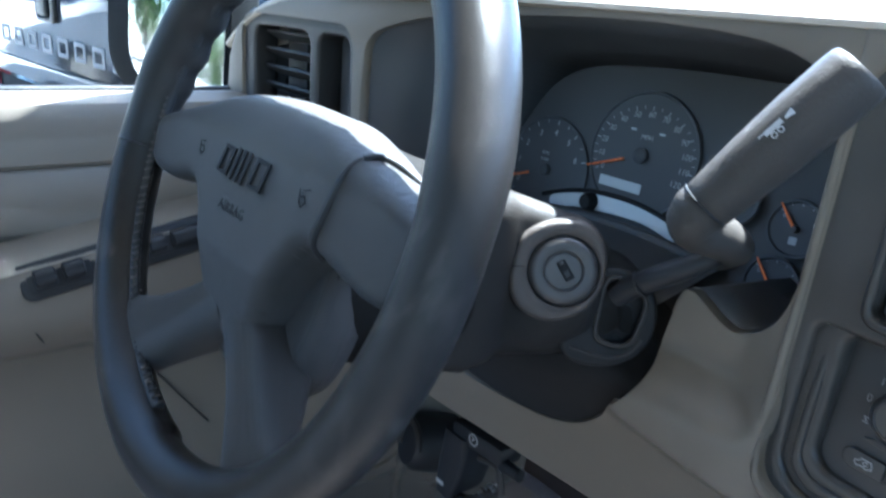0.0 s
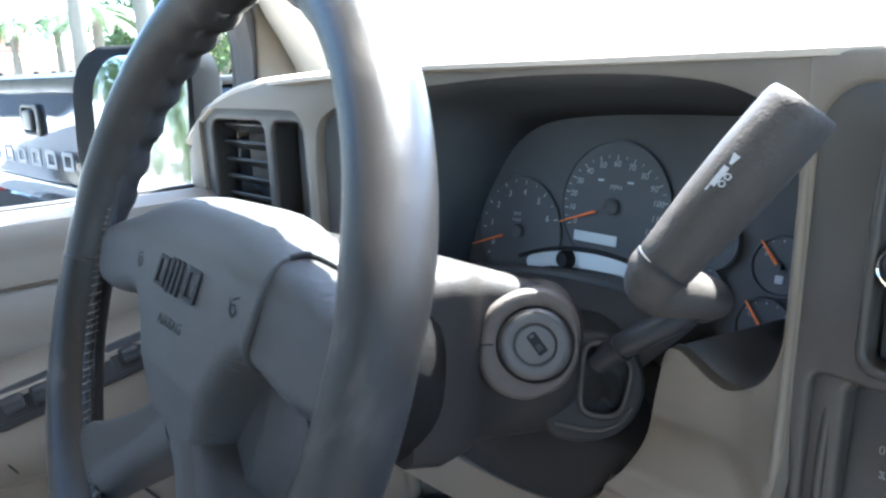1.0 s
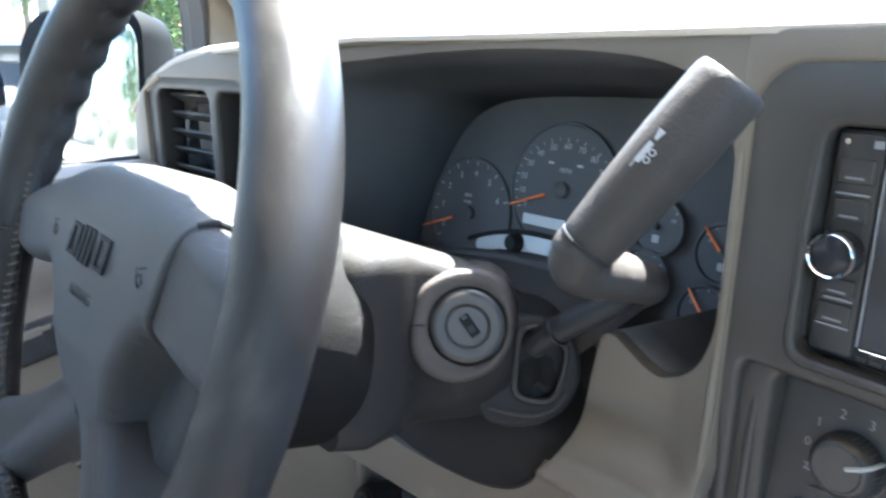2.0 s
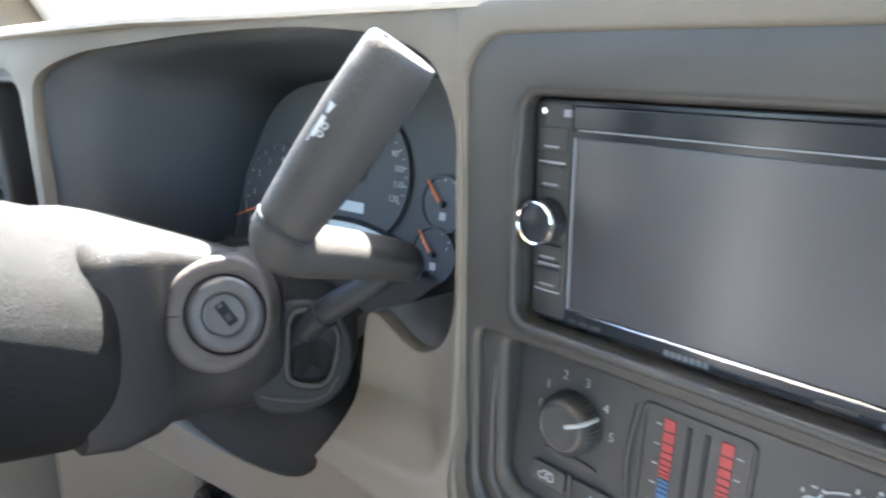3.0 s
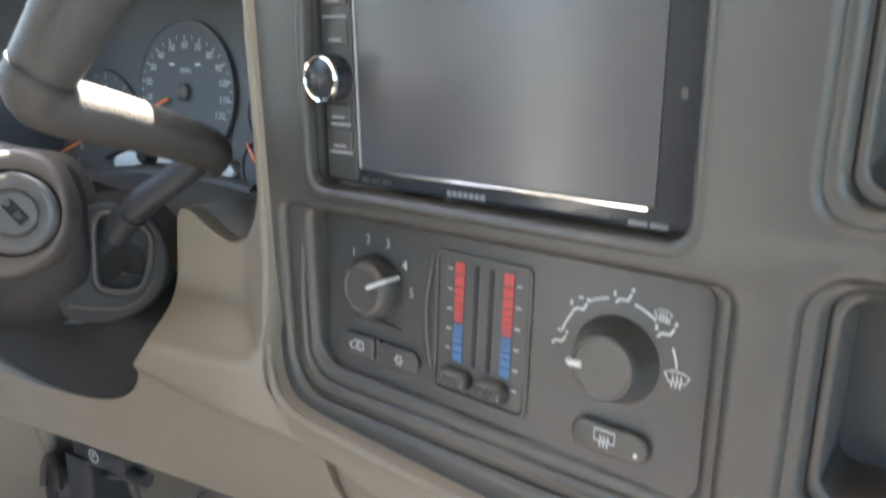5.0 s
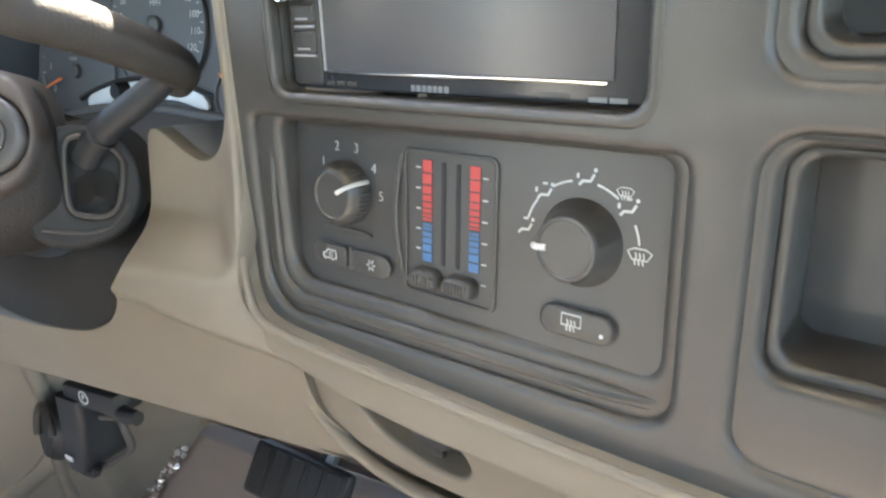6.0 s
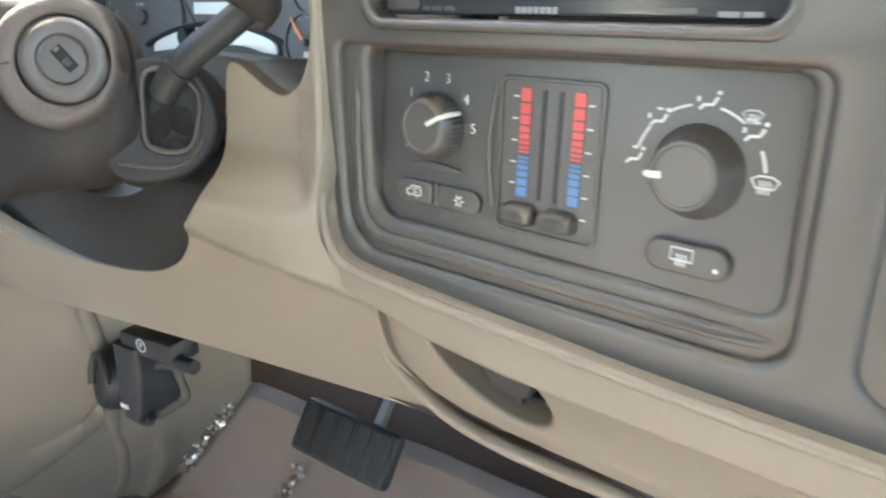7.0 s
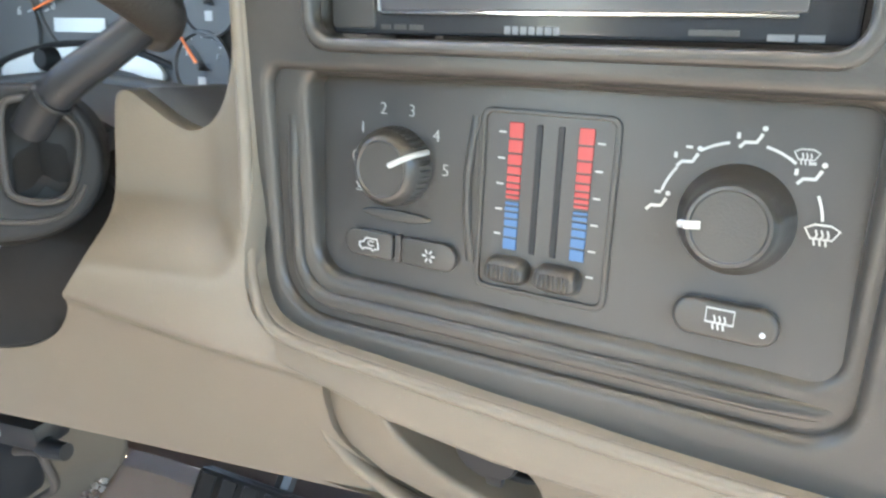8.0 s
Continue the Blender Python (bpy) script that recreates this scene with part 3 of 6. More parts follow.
    ridge = plate(rrect(-0.0995, -0.0845, 0.120, 0.020, (0.018, 0.012, 0.006, 0.006)), (rrect(-0.0940, -0.0775, 0.1145, 0.0155, (0.015, 0.010, 0.006, 0.006)),), 0.0, 0.0085, 0.0024, 4)
    bmesh.ops.subdivide_edges(ridge, edges=[e for e in ridge.edges if e.calc_length() > 0.03], cuts=8)
    for v in ridge.verts:
        v.co.z -= 0.0036 * max(ease((v.co.y + 0.035) / 0.05), ease((v.co.x - 0.095) / 0.02))
    part("ridge", ridge, CHAR, bez)
    lipm = plate(rrect(-0.0845, 0.021, 0.1035, 0.1355, 0.011), (rrect(-0.0795, 0.026, 0.0978, 0.1305, 0.008),), 0.004, 0.0125, 0.0024, 3)
    bmesh.ops.subdivide_edges(lipm, edges=[e for e in lipm.edges if e.calc_length() > 0.04], cuts=6)
    for v in lipm.verts:
        v.co.z -= 0.0032 * max(ease((v.co.y - 0.085) / 0.045), ease((v.co.x - 0.085) / 0.02) * 0.7)
    part("radio_lip", lipm, CHAR, bez)
    # two storage pockets at the passenger's side, each with stepped rims
    for (x0, y0, x1, y1), dep in (((0.1345, -0.092, 0.45, 0.023), 0.05), ((0.1345, 0.039, 0.45, 0.143), 0.035)):
        pk = part("pocket", plate(rrect(x0 - 0.004, y0 - 0.004, x1 + 0.004, y1 + 0.004, 0.014), (rrect(x0 + 0.0055, y0 + (0.034 if dep > 0.04 else 0.005), x1 - 0.01, y1 - 0.0035, 0.010),), -0.030, 0.007, 0.004, 4), CHAR, bez)
        part("pocket_rim", plate(rrect(x0 + 0.0048, y0 + (0.033 if dep > 0.04 else 0.0045), x1 - 0.006, y1 - 0.0030, 0.010), (rrect(x0 + 0.0100, y0 + (0.0385 if dep > 0.04 else 0.0095), x1 - 0.018, y1 - 0.0070, 0.008),), -0.032, 0.001, 0.0022, 3), CHAR, pk)
        part("pocket_floor", plate(rrect(x0 + 0.002, y0 + 0.01, x1 - 0.002, y1 - 0.002, 0.010), (), -0.040, -0.030, 0.001), FACE, pk)
    # panel under the stack with the oval socket recess, and the bin lid below
    el = [(-0.024 + 0.039 * math.cos(a) * 0.92 + 0.019 * math.sin(a) * 0.39, 0.003 - 0.039 * math.cos(a) * 0.39 + 0.019 * math.sin(a) * 0.92) for a in np.linspace(0, 2 * math.pi, 40, False)]
    under = part("under_panel", plate(((-0.100, 0.016), (-0.089, -0.012), (-0.067, -0.0270), (-0.043, -0.0325), (-0.0194, -0.0340), (0.80, -0.0325), (0.80, 0.05), (-0.100, 0.05)), (el,), -0.012, 0.0, 0.003, 3), SHADED_TAN, d, m=MR)
    c0 = Vector((-0.024, 0.003, 0))
    dish = [[((Vector((x, y, 0)) - c0) * k + c0 + Vector((dxx, 0, z)))[:] for x, y in el] for k, z, dxx in ((1.0, -0.004, 0), (0.97, -0.010, 0), (0.90, -0.018, 0.001), (0.72, -0.026, 0.002), (0.3, -0.029, 0.002))]
    b = loft(dish, True, False)
    b.faces.new([v for v in b.verts][-40:])
    part("socket_recess", b, SHADED_TAN, under)
    so2 = part("power_socket", lathe([(0, -0.004), (0.0140, -0.004), (0.0155, -0.006), (0.0160, -0.024), (0, -0.024)], 32), RUBBER, under, "black power socket cover", m=pose(-0.014, 0.004, 0.0))
    part("tab", box(0.008, 0.007, 0.004, 0.001, at=(0.003, -0.0145, -0.006)), RUBBER, so2)
    roll = [Vector((x, y, 0.0010)) for x, y in ((-0.1045, 0.030), (-0.1020, 0.0162), (-0.0915, -0.0139), (-0.0695, -0.0317), (-0.0456, -0.0412), (-0.0137, -0.0438), (0.0231, -0.0425), (0.056, -0.041), (0.30, -0.040), (0.80, -0.040))]
    part("roll", tube(spline(roll, 6), lambda k: 0.0020 + 0.0025 * min(1, 5 * k), 12), SHADED_TAN, d, "rolled tan lip under the socket panel", m=MR)
    part("bin_gap", plate(((-0.060, -0.036), (-0.02, -0.050), (0.8, -0.046), (0.8, -0.015), (-0.06, -0.015)), (), -0.03, -0.014, 0.001), RUBBER, d, m=MR)
    return d


def side_vent(d):
    """Louvred air vent at the dash's end, in the tan face."""
    v = thing("air_vent", "dark louvred air vent in the tan dash end", "air vent", m=MD)
    X0, X1 = dx(-0.795), dx(-0.592)
    part("frame", plate(rrect(X0 - 0.008, 1.215, X1 + 0.008, 1.401, 0.026), (rrect(dx(-0.778), 1.232, dx(-0.668), 1.384, 0.014), rrect(dx(-0.652), 1.232, dx(-0.600), 1.384, 0.012)), -0.034, -0.004, 0.004, 3), VENT, v)
    part("duct", box(0.20, 0.165, 0.006, at=((X0 + X1) / 2, 1.308, -0.058)), RUBBER, v)
    for k in range(8):
        part("slat", box(0.112, 0.0035, 0.020, 0.0012, 1), VENT, v, m=pose(dx(-0.723), 1.245 + 0.0185 * k, -0.026, -28, 0, 0))
    part("divider", box(0.004, 0.150, 0.018, 0.001, at=(dx(-0.723), 1.308, -0.044)), RUBBER, v)
    part("insert", box(0.050, 0.150, 0.006, 0.002, at=(dx(-0.626), 1.308, -0.034)), HOOD, v)


dash = dashboard()
side_vent(dash)


# ---- steering wheel ----
def steering_wheel():
    w = thing("steering_wheel", "worn dark leather-wrapped steering wheel with grey padded hub", "steering wheel", m=MW)
    R, r, n, k = 0.176, 0.0165, 180, 24
    rings = []
    for i in range(n + 1):
        a = 2 * math.pi * i / n
        deg = math.degrees(a) % 360
        grip = max(0, math.sin(radians((deg - 100) / 75 * 180))) if 100 < deg < 175 else (max(0, math.sin(radians((deg - 5) / 75 * 180))) if 5 < deg < 80 else 0)
        swell = 0.0025 * min(1, 3 * grip)
        ring = []
        for j in range(k):
            b = 2 * math.pi * j / k
            inward, back = -math.cos(b), -math.sin(b)
            q = max(0, inward * 0.75 + back * 0.65)
            rr = r + swell * 0.5 + (0.0030 * q ** 2 if 96 < deg < 268 else 0.0) + q ** 2 * min(1, 3 * grip) * 0.0035 * (0.5 + 0.5 * math.cos(a * 36))
            wide = R + 0.0035 * max(0.0, -math.sin(a)) + rr * math.cos(b)
            ring.append((wide * math.cos(a), wide * math.sin(a), rr * math.sin(b)))
        rings.append(ring)
    bm = loft(rings, True, False)
    bmesh.ops.remove_doubles(bm, verts=bm.verts, dist=1e-6)
    rim = part("rim", bm, LEATHER, w, "worn dark leather rim with laced inner seam")
    # lacing along the inner side
    stitch = finish(tube([(0, -0.0050, -0.0016), (0.0, -0.0016, 0.0008), (0, 0.0016, 0.0008), (0, 0.0050, -0.0016)], 0.0008, 6), "stitch", THREAD)
    for i in range(100):
        a = radians(104 + i * 2.1 + 0.5 * math.sin(i * 7.3)) if i < 76 else radians(20 + (i - 76) * 1.9)
        m = Matrix.Rotation(a, 4, "Z") @ Matrix.Translation((R - r * 1.13, 0, -0.0040)) @ Matrix.Rotation(-math.pi / 2 - 0.30, 4, "Y") @ Matrix.Rotation(0.5, 4, "Z") @ Matrix.Rotation(math.pi / 2, 4, "Z")
        part("stitch", stitch, THREAD, rim, m=m)
    for lo, hi, rs in ((178, 262, 0.95), (105, 177, 1.05), (20, 68, 0.95)):
        part("lacing_seam", tube([((R - r * rs) * math.cos(radians(q)), (R - r * rs) * math.sin(radians(q)), -0.0035) for q in np.linspace(lo, hi, 60)], 0.0036, 10, squash=1.0), RUBBER, rim)
    # hub: thick padded block whose front bulges slightly
    half = [(0.0, 0.050), (0.035, 0.048), (0.065, 0.042), (0.100, 0.033), (0.140, 0.021), (0.162, 0.012), (0.163, -0.010), (0.155, -0.028), (0.125, -0.030), (0.095, -0.0245), (0.079, -0.022), (0.069, -0.0265), (0.0595, -0.037), (0.0515, -0.050), (0.0435, -0.068), (0.034, -0.086), (0.018, -0.098), (0.0, -0.103)]
    out = spline([Vector((x, y, 0)) for x, y in half] + [Vector((-x, y - (0.005 if x > 0.09 and y > 0 else 0.0), 0)) for x, y in half[-2:0:-1]], 4, True)

    def crown(y):
        """How far the pad's upper edge rolls back."""
        return 0.017 * (max(0.0, y - 0.008) / 0.040) ** 2

    def swell(x, y):
        return 0.0022 * (1 - min(1, abs(x) / 0.16) ** 2) - 0.012 * max(0.0, -y - 0.05) / 0.05 - crown(y) + 0.06 * y
    hub = part("hub", padded([(p.x, p.y) for p in out], 0.011, lambda x: 0.050 - 0.032 * min(1.0, abs(x) / 0.15) ** 2, swell), VINYL, w, "grey grained vinyl hub pad", angle=60)
    # rear cover that joins hub and lower spokes to the column
    cover = []
    for z, a, u in ((-0.030, 0.064, 0.074), (-0.036, 0.070, 0.081), (-0.050, 0.072, 0.084), (-0.060, 0.070, 0.080)):
        cover.append([(a * math.copysign(abs(math.cos(q)) ** 0.6, math.cos(q)), -0.042 + u * math.copysign(abs(math.sin(q)) ** 0.7, math.sin(q)), z) for q in np.linspace(0, 2 * math.pi, 48, False)])
    part("rear_cover", loft(cover), VINYL, w, "grey moulded rear cover behind the hub", angle=60)
    # groove between pad and the side cover
    g = [Vector((0.096, 0.0340, -0.012)), Vector((0.0940, 0.0310, -0.0050)), Vector((0.0925, 0.0250, 0.0002)), Vector((0.0905, 0.010, 0.0012)), Vector((0.0870, -0.006, 0.0010)), Vector((0.0850, -0.013, 0.0002)), Vector((0.0835, -0.0190, -0.0038)), Vector((0.0825, -0.0235, -0.011))]
    part("groove", tube([p - Vector((0, 0, crown(p.y) - 0.0006)) for p in spline(g, 6)], 0.0026, 8), RUBBER, hub)
    part("groove", tube(spline([Vector((0.0950, 0.0310, -0.0045)), Vector((0.098, 0.0345, -0.012)), Vector((0.106, 0.0330, -0.020)), Vector((0.118, 0.0280, -0.027))], 6), 0.0016, 8), RUBBER, hub)
    # raised badge: a slanted box, three slanted bars and a second slanted box
    def slant(u, v):
        return (u + 0.0045 * v, -0.0085 + 0.0195 * v)

    def stroke(pts, closed=False):
        return strip([slant(*p) for p in pts], 0.0036, 0.0, 0.0014, closed)
    ring_, bars, hook = stroke(((-0.0355, 0.1), (-0.0245, 0.1), (-0.0245, 0.9), (-0.0355, 0.9)), True), bmesh.new(), bmesh.new()
    for u in (-0.0175, -0.0105, -0.0035):
        merge(bars, stroke(((u, 0.0), (u, 1.0))))
    merge(hook, stroke(((0.0205, 0.9), (0.0075, 0.9), (0.0075, 0.1), (0.0205, 0.1)), True))
    for bd in (ring_, bars, hook):
        part("badge_block", bd, INK, hub, "raised dark slanted badge shape", m=pose(0.001, 0.0, 0.0022))
    part("airbag_text", lettering("AIRBAG", 0.0088, 0.0003, spacing=1.15), INK, hub, m=pose(-0.006, -0.0245, 0.0007))
    for s in (-1, 1):
        ic = bmesh.new()
        merge(ic, strip([(-0.005, 0.004), (-0.003, -0.003), (0.0, -0.005), (0.003, -0.002), (0.001, 0.001), (-0.003, 0.0)], 0.0011))
        merge(ic, strip([(-0.002, 0.003), (0.004, 0.005), (0.005, 0.006)], 0.0011))
        part("horn_mark", ic, INK, hub, m=pose(s * 0.066, 0.0015, 0.0018))
        # upper spoke end caps and lower spokes
        sp = []
        for f in np.linspace(0, 1, 13):
            mid = Vector((s * (0.010 + 0.090 * f), -0.078 - 0.068 * f, 0))
            t = Vector((s * 0.80, -0.60, 0)).normalized()
            side = Vector((0, 0, 1)).cross(t)
            wd = 0.0215 + 0.0065 * f ** 2 + 0.006 * f ** 6 - 0.002 * math.sin(f * math.pi)
            front, back = -0.010 + 0.010 * ease(f) + 0.004 * f ** 4, -0.064 + 0.052 * f ** 1.5
            sp.append([mid + side * wd * math.copysign(abs(math.cos(q)) ** 0.55, math.cos(q)) + Vector((0, 0, (front + back) / 2 + (front - back) / 2 * math.copysign(abs(math.sin(q)) ** 0.6, math.sin(q)))) for q in np.linspace(0, 2 * math.pi, 28, False)])
        part("spoke", loft(sp), VINYL, w, angle=60)
    part("seam_ring", tube([Vector((R * math.cos(radians(186)) + 0.0170 * math.cos(b) * math.cos(radians(186)), R * math.sin(radians(186)) + 0.0170 * math.cos(b) * math.sin(radians(186)), 0.0170 * math.sin(b))) for b in np.linspace(0, 2 * math.pi, 25)[:-1]], 0.0008, 6, True), LEATHER, rim)
    return w


steering_wheel()


# ---- column, lock and selector ----
COLLAR = mat("collar_vinyl", (0.0068, 0.0061, 0.0054), 0.78, 0.08, vary=0.1, bump=0.8, bscale=300, kind="VORONOI", depth=0.0014)
def column():
    o = Vector((-0.40, 0.1, 1.26))
    c = thing("steering_column", "brown-grey grained steering column shroud with ignition lock", "steering column", at=o)

    def ring(y, zt, zb, xl, xr, n=48, sq=0.5):
        """A rounded section of the shroud at y between heights and sides."""
        cx, cz, rx, rz = (xl + xr) / 2, (zt + zb) / 2, (xr - xl) / 2, (zt - zb) / 2
        return [Vector((cx + rx * math.copysign(abs(math.cos(a)) ** sq, math.cos(a)), y + 0.32 * (cz + rz * math.sin(a) - cz), cz + rz * math.copysign(abs(math.sin(a)) ** sq, math.sin(a)))) - o for a in np.linspace(0, 2 * math.pi, n, False)]
    # collar behind the wheel, then the shroud whose corner is cut off for the lock
    part("collar", loft([ring(0.020, 1.336, 1.220, -0.468, -0.332, sq=0.72), ring(0.035, 1.342, 1.210, -0.474, -0.326, sq=0.72), ring(0.075, 1.330, 1.196, -0.477, -0.3225, sq=0.72), ring(0.108, 1.317, 1.188, -0.477, -0.3205, sq=0.72), ring(0.1165, 1.313, 1.188, -0.475, -0.3225, sq=0.72), ring(0.119, 1.307, 1.192, -0.468, -0.330, sq=0.72)]), COLLAR, c, "grey-brown grained collar", angle=50)

    def block(y, zt, zb, xl, xr, rb=0.012, rt=0.017):
        return [Vector((px, y + 0.10 * (pz - 1.25), pz)) - o for px, pz in rrect(xl, zb, xr, zt, (0.012, rb, rt, 0.03), 8)]
    part("shroud", loft([block(0.100, 1.309, 1.194, -0.470, -0.330), block(0.118, 1.316, 1.192, -0.474, -0.3215), block(0.140, 1.312, 1.191, -0.476, -0.3220, 0.016), block(0.152, 1.308, 1.190, -0.476, -0.3240, 0.024), block(0.172, 1.301, 1.188, -0.476, -0.3060, 0.042), block(0.188, 1.294, 1.186, -0.475, -0.2920, 0.054), block(0.199, 1.286, 1.184, -0.474, -0.2900, 0.054), block(0.210, 1.270, 1.184, -0.468, -0.303, 0.04)]), SHADED_SHROUD, c, "brown-grey column shroud, its shade put into a darker colour", angle=60)
    # lock bezel, raised a little from the cut corner
    lm = frame_from(Vector((-0.298, 0.165, 1.267)) - o, (0.72, 0.69, 0), (-0.15, 0.16, 0.97))
    shape = spline([Vector((x, y, 0)) for x, y in ((-0.0300, 0.0110), (-0.0245, 0.0215), (-0.0110, 0.0292), (0.0060, 0.0315), (0.0190, 0.0255), (0.0258, 0.0120), (0.0265, -0.0030), (0.0225, -0.0160), (0.0140, -0.0270), (-0.0040, -0.0340), (-0.0200, -0.0305), (-0.0295, -0.0210), (-0.0325, -0.0080))], 5, True)
    pod = [[Vector((p.x * k, p.y * k, z)) for p in shape] for k, z in ((1.10, -0.050), (1.07, -0.018), (1.045, -0.007), (1.015, -0.0025), (0.975, -0.0006), (0.93, 0.0))]
    pod.append([Vector((0.0005 + 0.0238 * math.cos(math.atan2(p.y, p.x)), -0.001 + 0.0238 * math.sin(math.atan2(p.y, p.x)), 0.0)) for p in shape])
    pod.append([Vector((0.0005 + 0.0232 * math.cos(math.atan2(p.y, p.x)), -0.001 + 0.0232 * math.sin(math.atan2(p.y, p.x)), -0.0008)) for p in shape])
    pod.append([Vector((p.x, p.y, -0.008)) for p in pod[-1]])
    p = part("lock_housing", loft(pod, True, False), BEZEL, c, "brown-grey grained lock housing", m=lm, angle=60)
    part("lock_well", lathe([(0.0236, -0.0065), (0, -0.0065)], 40), RUBBER, p, m=pose(0.0005, -0.001, 0))
    part("seam", tube([(-0.0345, -0.0020, -0.0055), (-0.0312, -0.0015, 0.0), (-0.0245, -0.0010, 0.0003)], 0.0004, 6), INK, p)
    cyl = part("lock_cylinder", lathe([(0.0, -0.010), (0.0222, -0.010), (0.0222, 0.0005), (0.0214, 0.0026), (0.0196, 0.0038), (0.0170, 0.0040), (0.0132, 0.0034), (0.0124, 0.0020), (0.0118, 0.0018), (0.0113, 0.0026), (0, 0.0028)], 56), BARREL, p, "worn brown-grey key barrel", m=pose(0.0005, -0.001, -0.0025))
    part("key_slot", plate(rrect(-0.0031, -0.0070, 0.0031, 0.0070, 0.0008), (), 0.0, 0.0008, 0.0003, 1), INK, cyl, m=pose(0.0012, 0.0006, 0.0026, 0, 0, 36))
    part("slot_shutter", box(0.0030, 0.0018, 0.001, 0.0003, 1), BARREL, cyl, m=pose(-0.0020, 0.0052, 0.0033, 0, 0, 36))
    part("slot_shutter", box(0.0034, 0.0040, 0.0006, 0.0002, 1), RUBBER, cyl, m=pose(0.0024, -0.0014, 0.0033, 0, 0, 36))
    # gusset with the lever's slot, and the black boot round it all
    gm = frame_from(Vector((-0.284, 0.212, 1.228)) - o, (0.66, 0.75, 0), (-0.1, 0.2, 0.97))
    outline = [(p.x, p.y) for p in spline([Vector((x, y, 0)) for x, y in ((-0.034, 0.012), (-0.028, 0.028), (-0.012, 0.035), (0.008, 0.033), (0.022, 0.022), (0.0275, 0.004), (0.024, -0.014), (0.014, -0.027), (-0.002, -0.034), (-0.022, -0.034), (-0.035, -0.026), (-0.036, -0.006))], 4, True)]
    slot = [(p.x, p.y) for p in spline([Vector((x, y, 0)) for x, y in ((-0.0105, 0.024), (-0.004, 0.0285), (0.006, 0.026), (0.0155, 0.018), (0.0185, 0.010), (0.0150, -0.006), (0.0105, -0.0155), (0.003, -0.0185), (-0.008, -0.0165), (-0.0135, -0.011), (-0.0130, 0.004))], 4, True)]
    # The gusset's shade is put in by giving it the boot's dark colour.
    gs = part("gusset", plate(outline, (slot,), -0.010, 0.002, 0.0035, 4), BOOT, c, m=gm, angle=60)
    part("gusset_body", loft([[Vector((x * k, y * k, z)) for x, y in outline] for k, z in ((1.20, -0.06), (1.06, -0.02), (0.97, -0.008))]), BOOT, gs)
    # Lighter plastic paints the rim as catching light.
    part("slot_rim", tube([Vector((x, y, 0.0015)) for x, y in slot], 0.0017, 8, True), COLUMN, gs, "rounded rim of the lever slot, painted lighter as if lit")
    part("slot_web", loft([[Vector((x, y, z)) for x, y, z in ((-0.011, -0.016 + h, -0.0075 + l), (-0.004, -0.013 + h, -0.006 + l), (0.001, -0.008 + h, -0.0045 + l * 1.4), (0.006, -0.012 + h, -0.006 + l), (0.012, -0.013 + h, -0.0075 + l))] for h, l in ((-0.003, 0.0), (0.002, 0.004), (0.007, 0.002), (0.014, 0.0), (0.020, -0.001))], False, False), BOOT, gs, "crumpled rubber web inside the slot")
    part("seam_arc", tube(spline([Vector((x, y, 0.0022)) for x, y in ((-0.030, -0.022), (-0.016, -0.0255), (-0.002, -0.027), (0.010, -0.023), (0.018, -0.013))], 5), 0.0012, 6), COLUMN, gs)

    def oval(y, cx, cz, rx, rz, n=48):
        ring = [Vector((cx + rx * math.cos(a), y, cz + rz * math.sin(a))) for a in np.linspace(0, 2 * math.pi, n, False)]
        return [p + hollow(p.x, p.z) * 1.12 - o for p in ring]
    part("boot", loft([oval(0.222, -0.392, 1.205, 0.078, 0.040), oval(0.216, -0.392, 1.200, 0.100, 0.052), oval(0.221, -0.393, 1.194, 0.118, 0.062), oval(0.217, -0.394, 1.188, 0.136, 0.072), oval(0.224, -0.395, 1.183, 0.152, 0.078), oval(0.222, -0.395, 1.180, 0.166, 0.082), oval(0.25, -0.395, 1.180, 0.176, 0.086)], True, False), BOOT, c, "black rubber column boot")
    return c


